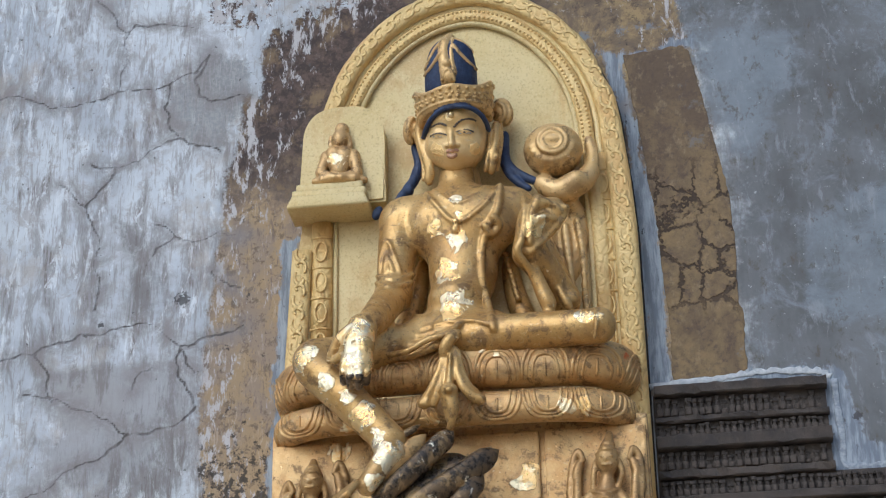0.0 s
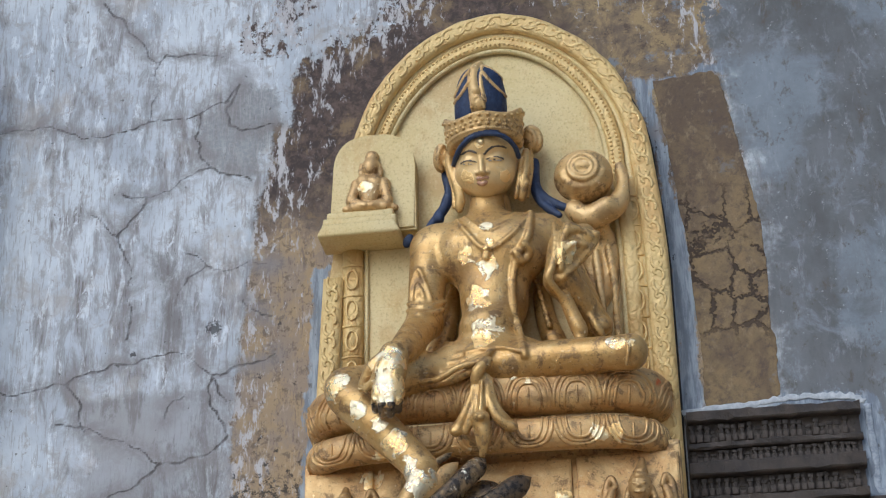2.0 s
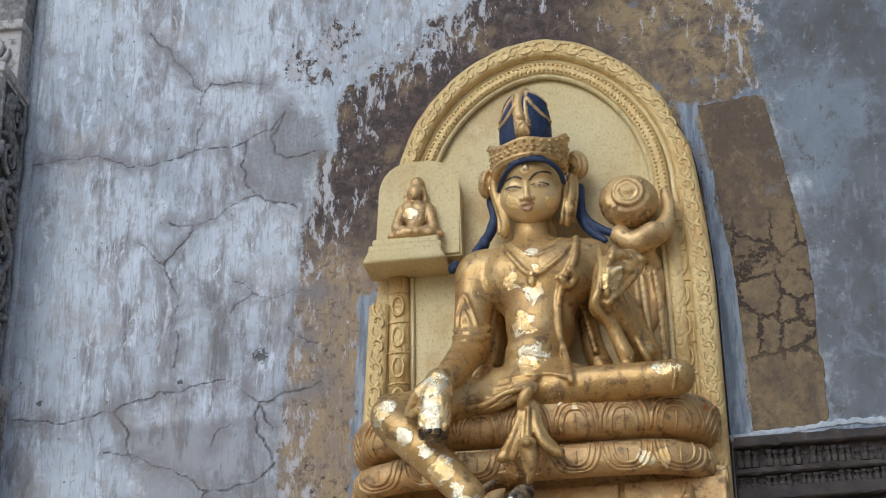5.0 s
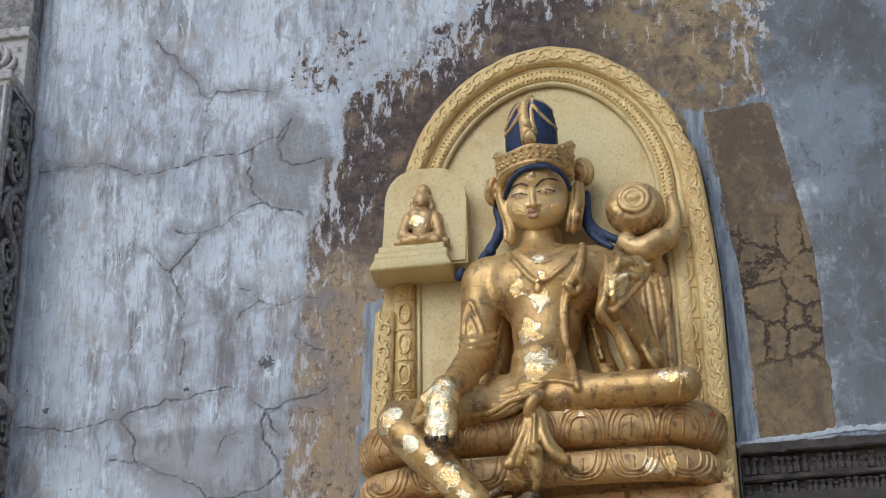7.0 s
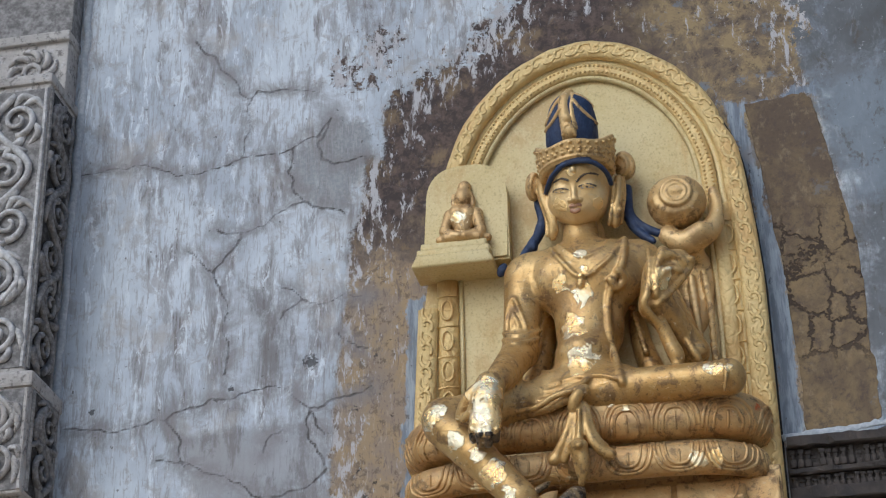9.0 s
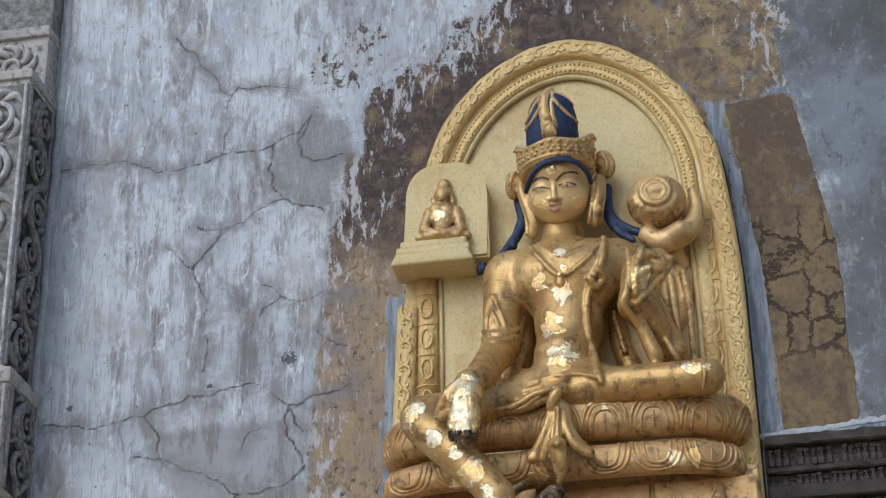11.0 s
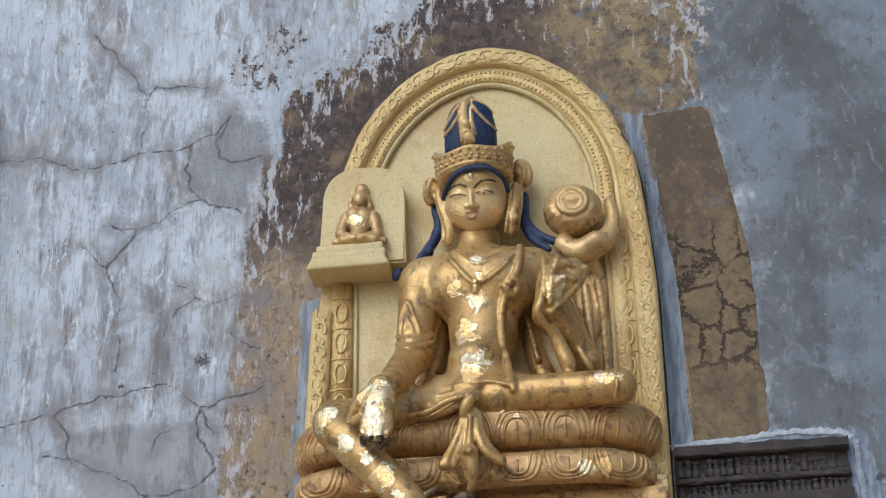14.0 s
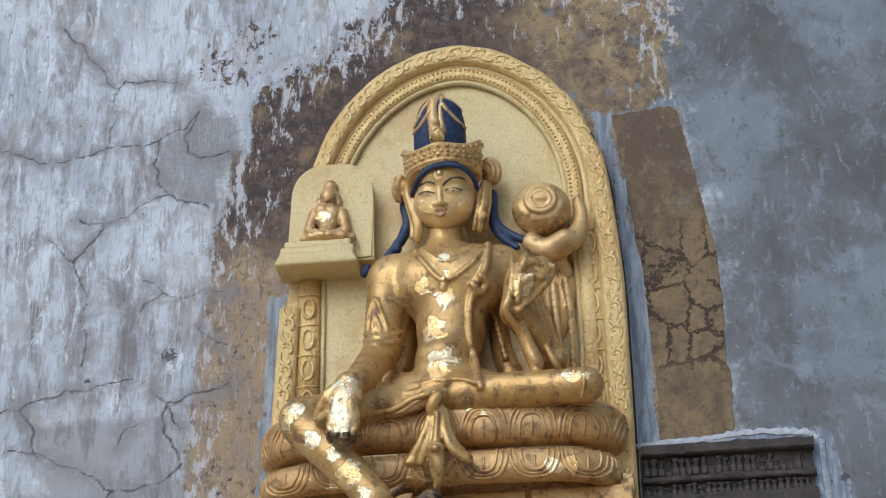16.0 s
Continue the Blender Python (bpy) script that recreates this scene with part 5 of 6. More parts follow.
ROLL = gold_body("gold_seat", [((0.398, -0.270, 3.402), 0.060), ((0.355, -0.270, 3.394), 0.05), ((-0.233, -0.260, 3.372), 0.04), ((0.170, -0.270, 3.570), 0.028), ((0.126, -0.270, 3.580), 0.024), ((0.462, -0.260, 3.397), 0.03), ((0.223, -0.160, 3.246), 0.055), ((-0.266, -0.160, 3.356), 0.04), ((-0.010, -0.270, 3.384), 0.04)], (0.56, 0.33, 0.12), (0.66, 0.455, 0.20), 0.38, 0.06)
seat = empty("lotus_seat", "gold-painted carved double lotus seat under the seated figure", "pedestal", (0.04, -0.1, 3.2))
roll("upper_roll", seat_way(-0.405, 0.487, 0.205, 0.03), 3.552, 0.048, 0.016, "row of upright carved petals", 9, seat, False)
roll("lower_roll", seat_way(-0.415, 0.487, 0.225, 0.03), 3.425, 0.036, 0.008, "row of hanging carved petals", 9, seat, True)
bm = bmesh.new()
slab(bm, -0.45, 0.545, -0.14, -0.03, 2.9, 3.42, 0.006)
spart("base_block", bm, ROLL, seat, "plain gold-painted base")
for x0, x1 in ((-0.445, -0.262), (-0.25, 0.262), (0.275, 0.54)):
    bm = bmesh.new()
    slab(bm, x0, x1, -0.156, -0.13, 2.92, 3.385, 0.007)
    spart("panel", bm, ROLL, seat)

# lotus on which the hanging foot rests
foot_lotus = empty("foot_lotus", "dark worn stone lotus footrest with tilted petals", "footrest", (0.0, -0.25, 3.0))


def lotus_piece(name, shapes, material, label=""):
    f = Form()
    for a, b, r0, r1 in shapes:
        f.bar(a, b, r0, r1, 0.008)
    pts = np.array([p for a, b, _, _ in shapes for p in (a, b)])
    r = max(max(q[2:]) for q in shapes) + 0.015
    return tagged(under(solid(name, [f.skin(pts.min(0) - r, pts.max(0) + r, 0.005)], [material]), foot_lotus), label)


lotus_piece("core", [((-0.034, -0.280, 3.147), (0.044, -0.260, 3.223), 0.085, 0.07), ((0.000, -0.260, 3.211), (0.02, -0.15, 3.0), 0.05, 0.04)], BRONZE)


def boat(name, a, b, wide, thick, material, blunt=0.55, label=""):
    """A long petal from a to b: flat-sided, tapering to a worn point, its broad side turned to the court."""
    a, b = Vector(a), Vector(b)
    d = (b - a).normalized()
    out = Vector((0.1, -0.88, -0.47))
    side = d.cross(out).normalized()
    out = side.cross(d).normalized()
    bm, rings = bmesh.new(), []
    for i in range(15):
        t = i / 14
        k = min(1.0, 0.75 + t) * max(0.02, 1 - max(0.0, (t - blunt) / (1 - blunt)) ** 2.4)
        ring = []
        for j in range(12):
            u = math.tau * j / 12
            c, s_ = math.cos(u), math.sin(u)
            ring.append(bm.verts.new(a + (b - a) * t + side * wide * k * math.copysign(abs(c) ** 0.55, c) + out * thick * (0.4 + 0.6 * k) * math.copysign(abs(s_) ** 0.7, s_) + out * 0.02 * math.sin(3.0 * t)))
        rings.append(ring)
    for p, q in zip(rings, rings[1:]):
        for j in range(12):
            bm.faces.new((p[j], p[(j + 1) % 12], q[(j + 1) % 12], q[j]))
    bm.faces.new(rings[0])
    bm.faces.new(rings[-1][::-1])
    return spart(name, bm, material, foot_lotus, label, True)


boat("petal", (-0.157, -0.375, 3.170), (-0.013, -0.335, 3.322), 0.024, 0.022, ROLL, 0.7, "worn gilded petal")
boat("petal", (-0.098, -0.365, 3.298), (-0.027, -0.335, 3.350), 0.009, 0.014, BRONZE, 0.5)
boat("petal", (-0.129, -0.375, 3.143), (0.054, -0.315, 3.332), 0.027, 0.024, BRONZE, 0.85)
boat("petal", (-0.064, -0.365, 3.113), (0.164, -0.285, 3.287), 0.031, 0.026, BRONZE, 0.8)
boat("petal", (0.039, -0.350, 3.097), (0.123, -0.295, 3.218), 0.026, 0.024, BRONZE, 0.6)

# ---- bracket with a small seated figure ----
bracket = empty("bracket_shelf", "gold-painted bracket shelf with a rounded back plate", "shelf", (-0.3, -0.05, 4.1))
bm = bmesh.new()
plate = []
for i in range(25):
    u = math.pi * (1 - i / 24)
    plate.append((-0.268 + 0.119 * math.copysign(abs(math.cos(u)) ** 0.72, math.cos(u)), 4.31 + 0.125 * math.sin(u) ** 0.8))
plate = [(-0.398, 4.12), *plate, (-0.147, 4.12)]
a = [bm.verts.new((x, -0.105, z)) for x, z in plate]
b = [bm.verts.new((x, -0.03, z)) for x, z in plate]
bm.faces.new(a)
bm.faces.new(b[::-1])
for i in range(len(plate)):
    j = (i + 1) % len(plate)
    bm.faces.new((a[i], a[j], b[j], b[i]))
bmesh.ops.bevel(bm, geom=[e for e in bm.edges if all(v.co.y < -0.1 for v in e.verts)], offset=0.007, segments=2, affect="EDGES")
spart("back_plate", bm, GOLD, bracket)
for x0, x1, d, z0, z1 in ((-0.421, -0.185, 0.160, 4.088, 4.128), (-0.408, -0.196, 0.150, 4.124, 4.150), (-0.398, -0.206, 0.143, 4.146, 4.172)):
    bm = bmesh.new()
    slab(bm, x0, x1, -d, -0.04, z0, z1, 0.008)
    if d == 0.160:
        for v in bm.verts:
            if v.co.z > 4.1:
                v.co.x += 0.012 if v.co.x < -0.3 else -0.012
    spart("shelf_tier", bm, GOLD, bracket, "", True)
MINI = gold_body("gold_small_figure", [((-0.281, -0.150, 4.244), 0.040)], (0.55, 0.35, 0.14), (0.66, 0.45, 0.20), 0.42, 0.06)
f = Form()
f.ball((-0.280, -0.112, 4.260), (0.0408, 0.026, 0.0283), 0.003)
f.bar((-0.282, -0.115, 4.247), (-0.282, -0.118, 4.205), 0.0267, 0.0204, 0.008)
f.ball((-0.275, -0.120, 4.317), (0.0251, 0.026, 0.0314), 0.006)
f.ball((-0.271, -0.115, 4.353), (0.0204, 0.020, 0.0220), 0.010)
f.bar((-0.278, -0.115, 4.295), (-0.281, -0.115, 4.271), 0.0141, 0.0157, 0.006)
f.bar((-0.292, -0.115, 4.270), (-0.278, -0.118, 4.216), 0.0283, 0.0251, 0.003)
f.bar((-0.263, -0.115, 4.267), (-0.275, -0.118, 4.216), 0.0283, 0.0251, 0.003)
f.bar((-0.315, -0.115, 4.269), (-0.330, -0.128, 4.208), 0.0173, 0.0141, 0.002)
f.bar((-0.332, -0.125, 4.214), (-0.286, -0.145, 4.184), 0.0126, 0.0110, 0.006)
f.bar((-0.237, -0.115, 4.265), (-0.223, -0.128, 4.200), 0.0188, 0.0141, 0.002)
f.bar((-0.222, -0.125, 4.207), (-0.267, -0.145, 4.183), 0.0126, 0.0110, 0.006)
f.bar((-0.320, -0.135, 4.185), (-0.230, -0.135, 4.181), 0.0141, 0.0141, 0.008)
f.bar((-0.345, -0.125, 4.186), (-0.204, -0.125, 4.180), 0.0110, 0.0110, 0.008)
f.ball((-0.278, -0.148, 4.291), 0.0047, 0.004)
f.way([(-0.252, -0.120, 4.330), (-0.246, -0.118, 4.301), (-0.252, -0.118, 4.280)], 0.0063, 0.004)
f.way([(-0.302, -0.120, 4.331), (-0.305, -0.120, 4.305), (-0.298, -0.120, 4.286)], 0.0047, 0.004)
mini = tagged(solid("small_statue", [f.skin((-0.40, -0.19, 4.12), (-0.18, -0.06, 4.47), 0.0033)], [MINI]), "small gilded seated figure on the bracket shelf", "statue")

# ---- round lotus flower at the shoulder, with its stalk ----
f = Form()
c = Vector((0.333, -0.130, 4.223))
f.ball(c, (0.0832, 0.066, 0.0785), 0.01)
n = Vector((0.337, -0.200, 4.217))
for rr, th in ((0.0393, 0.0062), (0.0267, 0.0050)):
    f.lay([(n.x + rr * math.cos(a), n.y, n.z + rr * 0.97 * math.sin(a)) for a in (math.tau * k / 20 for k in range(21))], th, 0.003, 0, 2, 0.15)
f.lay([(n.x - 0.012, n.y, n.z), (n.x, n.y, n.z), (n.x + 0.012, n.y, n.z)], 0.0173, 0.004, 0, 3, 1.25)
for k in range(9):
    a = math.radians(-170 + 20 * k)
    f.bar((c.x + 0.060 * math.cos(a), c.y - 0.044, c.z + 0.056 * math.sin(a)), (c.x + 0.072 * math.cos(a), c.y - 0.022, c.z + 0.068 * math.sin(a)), 0.006, 0.004, 0.014)
f.way([(0.360, -0.120, 4.102), (0.417, -0.120, 4.128), (0.443, -0.110, 4.190), (0.433, -0.100, 4.263)], (0.0345, 0.0126), 0.01)
f.way([(0.298, -0.120, 4.126), (0.345, -0.130, 4.093), (0.394, -0.140, 4.119)], 0.0251, 0.012)
f.bar((0.359, -0.100, 4.104), (0.378, -0.060, 4.066), 0.0345, 0.0220, 0.012)
f.ball((0.361, -0.045, 3.972), (0.0534, 0.030, 0.1335), 0.02, turn=(0, 8, 0))
for q in ([(0.353, -0.080, 4.009), (0.358, -0.080, 3.921), (0.364, -0.080, 3.835), (0.366, -0.080, 3.750)], [(0.388, -0.080, 4.023), (0.399, -0.080, 3.918), (0.399, -0.080, 3.798), (0.402, -0.080, 3.730)]):
    f.way(q, (0.0090, 0.0070), 0.010)
flower = solid("lotus_flower", [f.skin((0.22, -0.24, 3.70), (0.46, -0.035, 4.38), 0.0034)], [CROWN])
under(flower, stele)
tagged(flower, "round carved lotus on a curling stalk")


# ---- two small figures carved on the base ----
DULL = gold_body("gold_dull", LEAF_SPOTS[:1], (0.40, 0.24, 0.09), (0.52, 0.34, 0.14), 0.4, 0.05)


def kneeler(crown, face, chest, hand, other):
    f = Form()
    crown, face, chest, hand, other = (Vector(p) for p in (crown, face, chest, hand, other))
    f.ball(face, (0.030, 0.030, 0.036), 0.008)
    f.bar(face + Vector((0, 0.008, 0.026)), crown, 0.022, 0.009, 0.006)
    f.way([face + Vector((-0.026, -0.004, 0.018)), face + Vector((0, -0.026, 0.024)), face + Vector((0.026, -0.004, 0.018))], 0.005, 0.003)
    f.ball(face + Vector((-0.002, -0.030, -0.004)), 0.005, 0.006)
    f.bar(face - Vector((0, -0.004, 0.03)), chest, 0.014, 0.030, 0.012)
    f.ball(chest - Vector((0, 0, 0.02)), (0.040, 0.032, 0.050), 0.010)
    for s_, h_ in ((-1, hand), (1, other)):
        elbow = chest + Vector((s_ * 0.072, -0.012, -0.035))
        f.ball(face + Vector((s_ * 0.012, -0.029, 0.004)), (0.008, 0.003, 0.003), 0.002)
        f.bar(chest + Vector((s_ * 0.035, 0, 0.012)), elbow, 0.015, 0.012, 0.008)
        f.bar(elbow, h_, 0.012, 0.011, 0.006)
        f.ball(h_, (0.014, 0.015, 0.034), 0.004, turn=(0, -s_ * 16, 0))
        f.way([face + Vector((s_ * 0.026, 0.004, 0.0)), face + Vector((s_ * 0.036, 0.004, -0.03)), chest + Vector((s_ * 0.03, 0, 0.02))], 0.007, 0.005)
        f.way([chest + Vector((s_ * 0.055, 0.01, -0.05)), chest + Vector((s_ * 0.088, 0.005, 0.0)), h_ + Vector((s_ * 0.012, 0.004, 0.02)), h_ + Vector((-s_ * 0.004, 0.0, 0.055)), h_ + Vector((-s_ * 0.016, -0.004, 0.03))], (0.012, 0.007), 0.004)
        f.ball(face + Vector((s_ * 0.031, 0.008, -0.006)), (0.007, 0.010, 0.016), 0.004)
    for k in range(2):
        q = face + Vector((0, 0.008, 0.030)) + (crown - face - Vector((0, 0.008, 0.030))) * (k * 0.30)
        r = 0.021 - 0.005 * k
        f.way([q + Vector((r * math.cos(u), r * math.sin(u) * 0.9, -0.004 * math.sin(u))) for u in (math.tau * i / 10 for i in range(11))], 0.0034, 0.004, 0, 1)
    f.way([chest + Vector((0.016 * math.cos(u), -0.032, -0.022 + 0.018 * math.sin(u))) for u in (math.tau * i / 10 for i in range(11))], 0.0045, 0.003, 0, 1)
    f.way([face + Vector((-0.012, -0.028, -0.018)), face + Vector((0.0, -0.031, -0.020)), face + Vector((0.012, -0.028, -0.018))], 0.0035, 0.003)
    f.way([chest + Vector((-0.034, -0.012, 0.020)), chest + Vector((0, -0.030, 0.006)), chest + Vector((0.034, -0.012, 0.020))], 0.005, 0.003)
    f.bar(chest - Vector((0.04, 0, 0.11)), chest + Vector((0.05, 0, -0.11)), 0.032, 0.030, 0.02)
    lo, hi = chest - Vector((0.13, 0.06, 0.16)), crown + Vector((0.13, 0.07, 0.03))
    return tagged(solid("small_statue", [f.skin(tuple(lo), (hi.x, -0.14, hi.z), 0.0030)], [DULL]), "small gilded kneeling figure carved on the base", "statue", "carved attendants")


kneeler((0.445, -0.170, 3.354), (0.437, -0.195, 3.272), (0.427, -0.185, 3.173), (0.359, -0.180, 3.252), (0.509, -0.175, 3.253))
kneeler((-0.332, -0.170, 3.329), (-0.331, -0.195, 3.261), (-0.332, -0.185, 3.160), (-0.400, -0.175, 3.216), (-0.259, -0.180, 3.261))


# ---- carved pilaster at the end of the wall ----
pilaster = empty("carved_pilaster", "weathered grey stone pilaster carved with scrolling foliage", "pilaster", (-1.7, -0.1, 2.9))
PALE_STONE = plain("pale_stone", (0.36, 0.345, 0.335), (0.70, 0.69, 0.68), 0.9, 0, 30)
# Darker copy: flank and hollow shade put into colour; also the dark upper block.
SHADED_DARK = plain("shaded_dark_stone", (0.15, 0.142, 0.138), (0.36, 0.345, 0.335), 0.9, 0, 45)
P_TOP, P_LOW, P_X = 4.845, 3.862, -1.532
CAP_X = -1.507


def block(name, x0, x1, y0, y1, z0, z1, bevel=0.006, label="", skin=None):
    return spart(name, slab(bmesh.new(), x0, x1, y0, y1, z0, z1, bevel), skin or STONE, pilaster, label)


shaft = block("shaft", -2.05, P_X, -0.21, 0.02, P_LOW, P_TOP, 0.008, "shaft with scrolls on both faces")
lower = block("capital", -2.05, CAP_X, -0.215, 0.02, 3.50, P_LOW - 0.012, 0.010, "flaring leafy block under the shaft")
block("moulding", -2.05, CAP_X + 0.006, -0.225, 0.02, P_LOW - 0.045, P_LOW + 0.004, 0.010)
block("foot", -2.05, CAP_X - 0.02, -0.19, 0.02, 2.9, 3.505, 0.01)
block("moulding", -2.05, P_X + 0.008, -0.222, 0.02, P_TOP - 0.012, P_TOP + 0.022, 0.008)
flower_block = block("flower_block", -2.05, -1.540, -0.085, 0.02, P_TOP + 0.02, 5.075, 0.006, "square block with a carved rosette")
block("moulding", -2.05, -1.535, -0.10, 0.02, 5.070, 5.105, 0.006)
block("upper_block", -2.05, -1.539, -0.075, 0.02, 5.10, 6.2, 0.006, "rough, dark mottled upper block", SHADED_DARK)


def front(s_, z, out=0.0):
    return Vector((P_X - s_, -0.21 - out, z))


def flank(s_, z, out=0.0):
    return Vector((P_X + out, -0.21 + s_, z))


def scrolls(place, width, z0, z1, parent, seed, ground=None, skin=None):
    """A wavy stem with a spiral and leaves in each bend, carved on one face."""
    rng = random.Random(seed)
    skin = skin or STONE
    # Thin sheet behind the carving, coloured dark in place of shade in its hollows.
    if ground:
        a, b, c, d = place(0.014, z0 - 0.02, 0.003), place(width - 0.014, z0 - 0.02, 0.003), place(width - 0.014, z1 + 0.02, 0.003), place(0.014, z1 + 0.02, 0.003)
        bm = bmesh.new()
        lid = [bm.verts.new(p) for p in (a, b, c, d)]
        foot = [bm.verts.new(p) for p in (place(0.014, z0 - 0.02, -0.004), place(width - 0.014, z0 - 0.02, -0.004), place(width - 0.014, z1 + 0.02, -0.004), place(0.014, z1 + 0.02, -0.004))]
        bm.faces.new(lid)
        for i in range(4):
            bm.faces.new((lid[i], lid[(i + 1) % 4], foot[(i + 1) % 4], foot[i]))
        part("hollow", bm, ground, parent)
    amp, mid, turn = width * 0.30, width * 0.5, (z1 - z0) / max(1, round((z1 - z0) / (width * 0.78)))
    stem = [place(mid + amp * math.sin(math.pi * (z0 + (z1 - z0) * i / 60 - z0) / turn), z0 + (z1 - z0) * i / 60, 0.010) for i in range(61)]
    part("stem", tube(bmesh.new(), stem, 0.012, 6), skin, parent, "", True)
    k, z = 0, z0 + turn * 0.5
    while z < z1 - turn * 0.3:
        side = -1 if k % 2 == 0 else 1
        cs, r0 = mid + side * width * 0.06, width * 0.27
        pts = []
        for i in range(26):
            a = math.pi * 0.5 * side + side * i * 0.36
            r = r0 * (1 - i / 30)
            pts.append(place(cs + r * math.cos(a), z + r * math.sin(a), 0.010 + 0.006 * i / 26))
        bm = tube(bmesh.new(), pts, [0.0110 - 0.0050 * i / 25 for i in range(26)], 6)
        part("spiral", bm, skin, parent, "", True)
        bm = bmesh.new()
        for j in range(8):
            a = rng.uniform(0, math.tau)
            b0 = place(cs + r0 * 1.0 * math.cos(a), z + r0 * math.sin(a), 0.002)
            b1 = place(min(max(cs + r0 * 1.55 * math.cos(a + 0.4), 0.02), width - 0.02), z + r0 * 1.5 * math.sin(a + 0.4), 0.008)
            b2 = place(min(max(cs + r0 * 1.75 * math.cos(a + 0.9), 0.015), width - 0.015), z + r0 * 1.6 * math.sin(a + 0.9), 0.002)
            tube(bm, spline([b0, b1, b2], 4), [0.006, 0.009, 0.011, 0.012, 0.012, 0.011, 0.009, 0.007, 0.004], 6)
        part("leaves", bm, skin, parent, "", True)
        z += turn
        k += 1
    for s_ in (0.010, width - 0.010):
        part("fillet", tube(bmesh.new(), [place(s_, z0 - 0.02, 0.002), place(s_, z1 + 0.02, 0.002)], 0.0075, 6), skin, parent)


# Shade painted in: near-black hollows and darker carving on the flank.
scrolls(flank, 0.19, P_LOW + 0.04, P_TOP - 0.05, shaft, 3, HOLLOW_SHADE, SHADED_DARK)
scrolls(front, 0.21, P_LOW + 0.04, P_TOP - 0.05, shaft, 5, SHADED_DARK, PALE_STONE)
scrolls(lambda s_, z, o=0.0: Vector((CAP_X + o, -0.205 + s_, z)), 0.19, 3.53, P_LOW - 0.07, lower, 8, HOLLOW_SHADE, SHADED_DARK)
scrolls(lambda s_, z, o=0.0: Vector((CAP_X - s_, -0.215 - o, z)), 0.20, 3.53, P_LOW - 0.07, lower, 9, SHADED_DARK)
# rosette with eight curled leaves
cx, cz = -1.655, 4.965
bm = bmesh.new()
tube(bm, [(cx + 0.026 * math.cos(a), -0.09, cz + 0.026 * math.sin(a)) for a in (math.tau * k / 16 for k in range(17))], 0.0085, 6, 1, False)
part("rosette", bm, STONE, flower_block, "", True)
for k in range(8):
    a = math.tau * k / 8 + 0.3
    bm = bmesh.new()
    pts = [(cx + (0.036 + 0.05 * t) * math.cos(a + 0.9 * t * t), -0.088 - 0.006 * math.sin(3 * t), cz + (0.036 + 0.05 * t) * math.sin(a + 0.9 * t * t)) for t in (i / 8 for i in range(9))]
    tube(bm, pts, [0.006 + 0.006 * math.sin(math.pi * i / 8) for i in range(9)], 6)
    part("rosette_leaf", bm, STONE, flower_block, "", True)
# plaster ridge in the corner between pilaster and wall
bm = bmesh.new()
rng = random.Random(2)
tube(bm, [(-1.520 + rng.uniform(-0.006, 0.006), 0.004, 2.95 + 0.05 * i) for i in range(60)], [0.014 + rng.uniform(-0.002, 0.002) for i in range(60)], 8)
ridge = tagged(new("trim", to_mesh("trim", bm, WHITE, True)), "uneven lime plaster ridge along the pilaster", "trim", kind="structure")

# ---- dark carved stone frieze beside the stele ----
frieze = empty("stone_frieze", "dark carved stone frieze with rows of small teeth", "frieze", (0.8, -0.02, 2.9))
TOP_L, TOP_R, LOW_R = 0.565, 1.022, 1.50
STEP = 3.285
bm = slab(bmesh.new(), TOP_L - 0.004, TOP_R - 0.004, -0.006, 0.05, 2.9, 3.515)
spart("backing", bm, BLACK, frieze)
bm = slab(bmesh.new(), TOP_R - 0.002, LOW_R, -0.006, 0.05, 2.9, STEP - 0.01)
spart("backing", bm, BLACK, frieze)
bars = [(3.505, 3.534, 0.036), (3.430, 3.447, 0.026), (3.352, 3.390, 0.038), (3.272, 3.296, 0.028), (3.196, 3.222, 0.036), (3.10, 3.125, 0.03)]
for z0, z1, d in bars:
    x1 = TOP_R if z0 > STEP - 0.02 else LOW_R
    bm = slab(bmesh.new(), TOP_L, x1, -d, 0.0, z0, z1)
    bmesh.ops.subdivide_edges(bm, edges=[e for e in bm.edges if abs(e.verts[0].co.x - e.verts[1].co.x) > 0.1], cuts=24)
    rng = random.Random(int(z0 * 1000))
    for v in bm.verts:
        v.co.z += rng.uniform(-0.0010, 0.0010)
        v.co.y += rng.uniform(-0.002, 0.002)
    bmesh.ops.bevel(bm, geom=[e for e in bm.edges if abs(e.verts[0].co.x - e.verts[1].co.x) > 0.005 and e.verts[0].co.y < -0.01], offset=0.004, segments=1, affect="EDGES")
    spart("moulding", bm, BLACK, frieze)


def tooth_mesh(w, h, upper):
    bm = bmesh.new()
    slab(bm, -w * 0.44, w * 0.44, -0.020, 0, 0, h * 0.45, w * 0.18)
    slab(bm, -w * 0.28, w * 0.28, -0.017, 0, h * 0.42, h, w * 0.12)
    slab(bm, -w * 0.42, w * 0.42, -0.019, 0, h * 0.74, h, w * 0.14)
    return to_mesh("tooth", bm, BLACK, True)


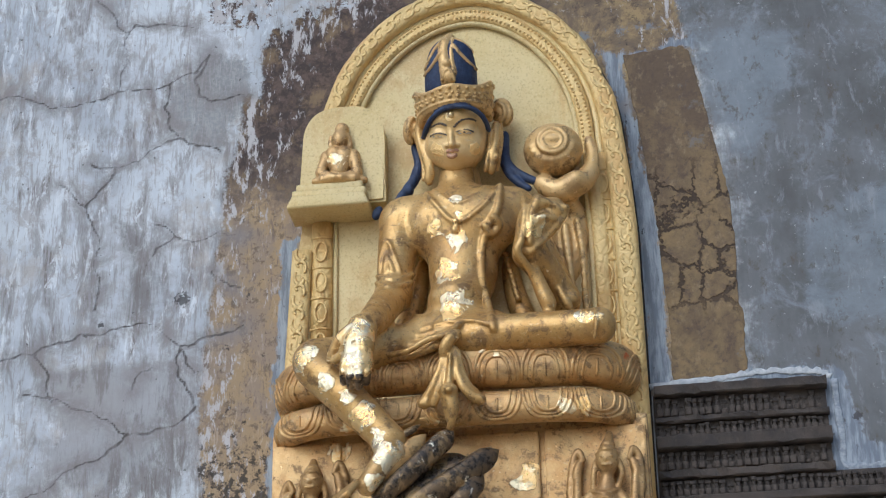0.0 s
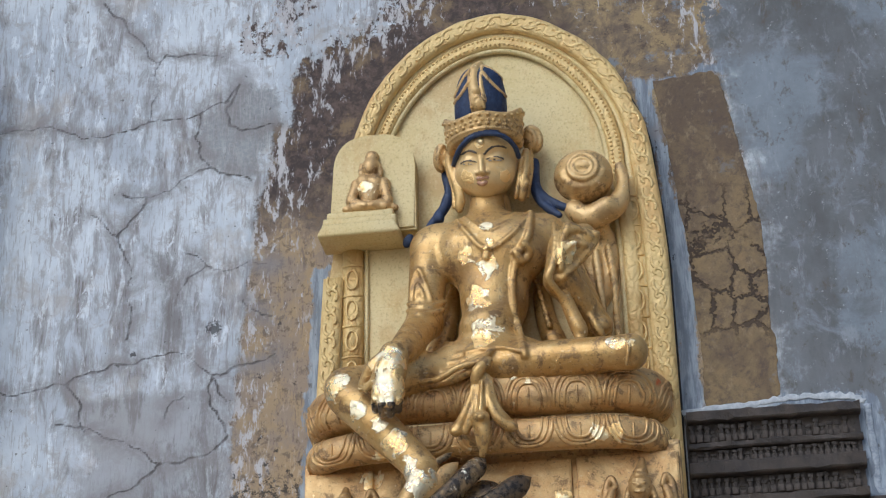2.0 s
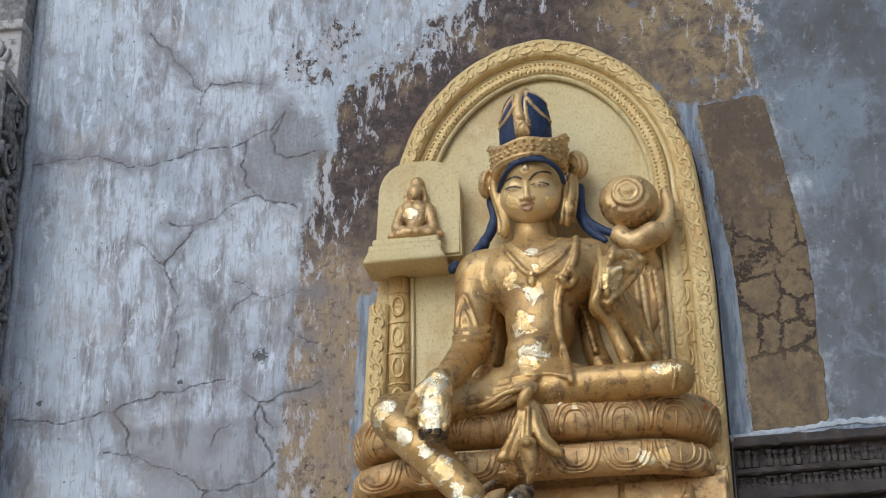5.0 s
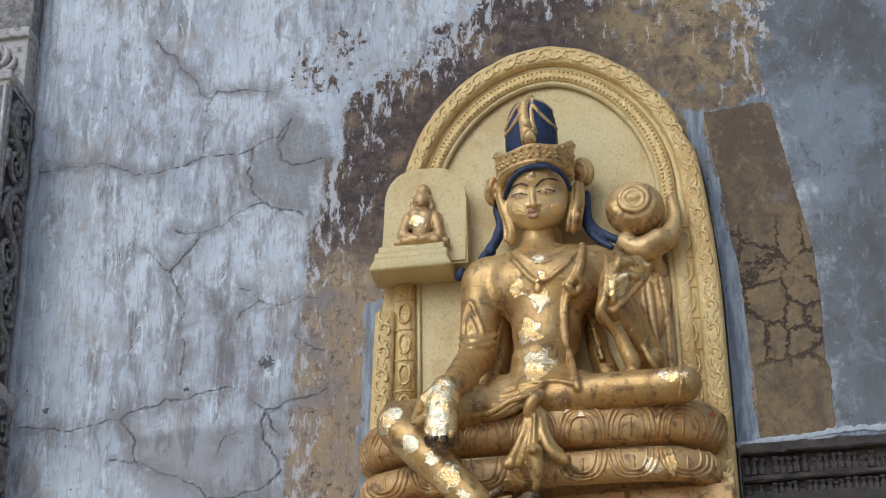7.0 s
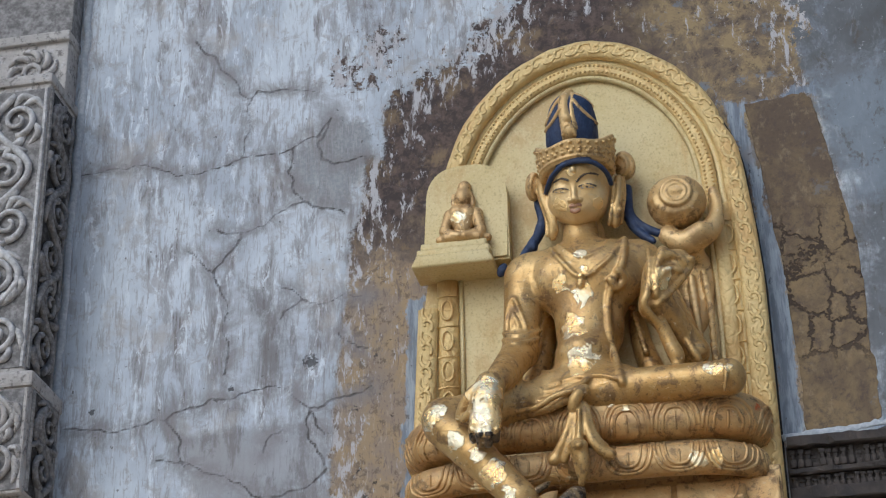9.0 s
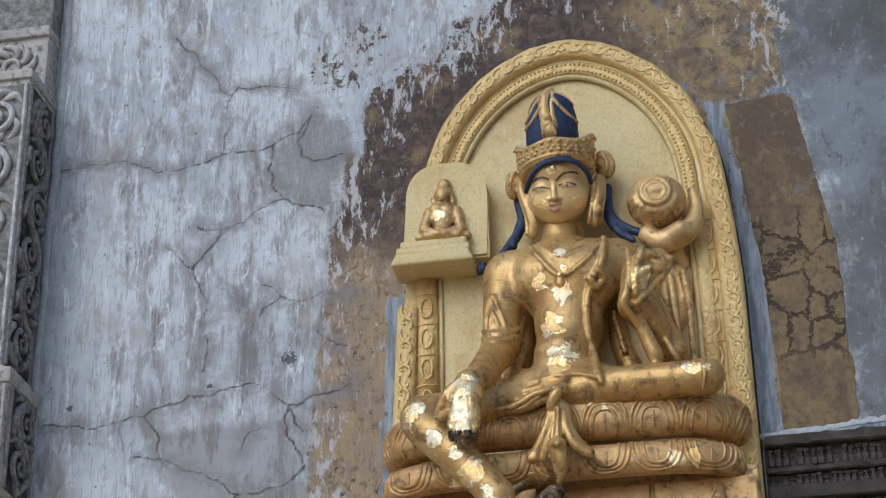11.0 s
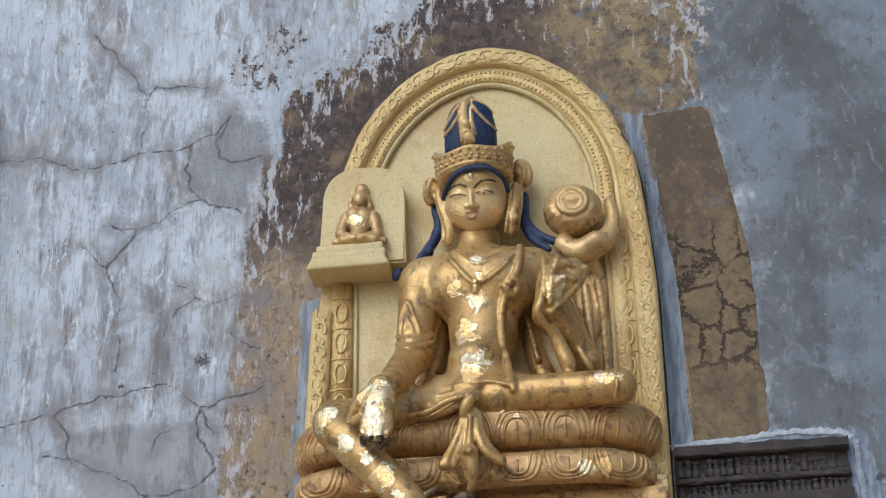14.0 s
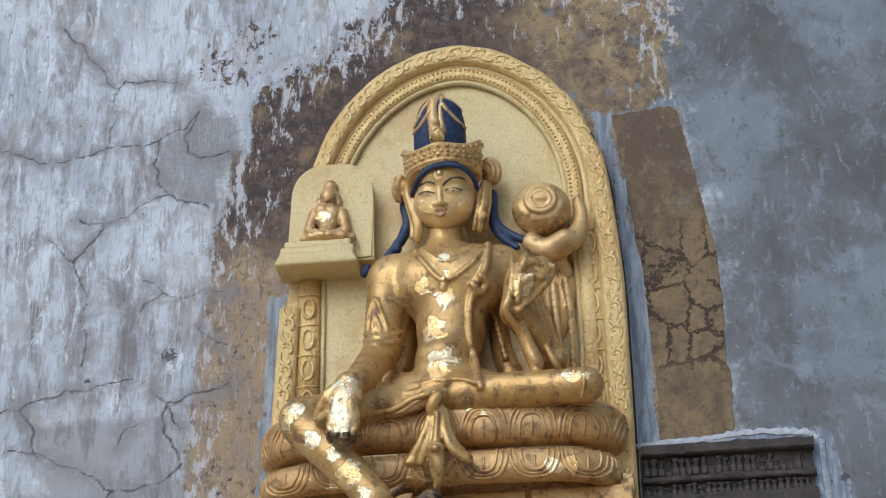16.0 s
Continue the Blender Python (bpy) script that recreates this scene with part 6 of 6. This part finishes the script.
rng = random.Random(6)
for (z0, z1), w in zip(((3.450, 3.503), (3.392, 3.428), (3.299, 3.350), (3.225, 3.270), (3.128, 3.194)), (0.0190, 0.0175, 0.0200, 0.0190, 0.0210)):
    me = tooth_mesh(w, z1 - z0, True)
    x = TOP_L + 0.012
    while x < (TOP_R if z0 > STEP - 0.01 else LOW_R) - 0.010:
        ob = part("tooth", me, None, frieze)
        ob.matrix_parent_inverse = Matrix.Translation(frieze.location).inverted()
        worn = rng.random() < 0.12
        ob.matrix_basis = pose(x + rng.uniform(-0.0015, 0.0015), -0.002 + rng.uniform(-0.001, 0.006) + 0.008 * worn, z0, rng.uniform(-3, 3), rng.uniform(-4, 4), rng.uniform(-5, 5)) @ Matrix.Diagonal((rng.uniform(0.85, 1.08), 1, rng.uniform(0.86, 1.0) - 0.25 * worn, 1))
        x += w

# ---- ochre facing stones beside the stele, and the lime edge of the frieze ----
def facing(corners, seed):
    rng = random.Random(seed)
    ring = []
    for (ax, az), (bx, bz) in zip(corners, corners[1:] + corners[:1]):
        for i in range(5):
            t = i / 5
            ring.append((ax + (bx - ax) * t + rng.uniform(-0.003, 0.003), az + (bz - az) * t + rng.uniform(-0.003, 0.003)))
    bm = bmesh.new()
    mx, mz = sum(p[0] for p in ring) / len(ring), sum(p[1] for p in ring) / len(ring)
    out = [bm.verts.new((x, 0.008, z)) for x, z in ring]
    mid = [bm.verts.new((x, 0.0035, z)) for x, z in ring]
    top = [bm.verts.new((x + (mx - x) * 0.007, 0.0012 + rng.uniform(-0.0006, 0.0006), z + (mz - z) * 0.007)) for x, z in ring]
    for a, b in ((out, mid), (mid, top)):
        for i in range(len(ring)):
            j = (i + 1) % len(ring)
            bm.faces.new((a[i], a[j], b[j], b[i]))
    bm.faces.new(top)
    return part("stone", bm, OCHRE, wall_north)


facing([(0.545, 4.594), (0.640, 4.603), (0.712, 4.612), (0.736, 4.590), (0.748, 4.500), (0.766, 4.400), (0.784, 4.290), (0.801, 4.195), (0.812, 4.110), (0.816, 3.990), (0.814, 3.850), (0.812, 3.790), (0.824, 3.730), (0.819, 3.650), (0.822, 3.580), (0.768, 3.556), (0.690, 3.562), (0.617, 3.556),
        (0.620, 3.680), (0.616, 3.810), (0.609, 3.965), (0.604, 4.050), (0.590, 4.180), (0.570, 4.380), (0.558, 4.470)], 1)
bm = bmesh.new()
rng = random.Random(12)
pts = [(0.554, 3.537), (0.631, 3.544), (0.722, 3.547), (0.828, 3.559), (0.933, 3.558), (1.007, 3.550), (1.038, 3.531)]
tube(bm, [(p.x, 0.002, p.z + rng.uniform(-0.003, 0.003)) for p in spline([(x, 0, z + 0.008) for x, z in pts], 8)], [rng.uniform(0.006, 0.013) for i in range(49)], 8, 0.22)
tagged(new("trim", to_mesh("trim", bm, WHITE, True)), "lumpy white lime edge over the dark frieze", "trim", kind="structure")
bm = bmesh.new()
pts = [(1.038, 3.531), (1.039, 3.453), (1.044, 3.358), (1.045, 3.292), (1.112, 3.287), (1.257, 3.288)]
tube(bm, [(p.x + 0.006, 0.002, p.z + rng.uniform(-0.003, 0.003)) for p in spline([(x, 0, z) for x, z in pts], 8)], [rng.uniform(0.007, 0.012) for i in range(41)], 8, 0.35)
tagged(new("trim", to_mesh("trim", bm, MORTAR, True)), "blue-grey mortar edge beside the dark frieze", "trim", kind="structure")
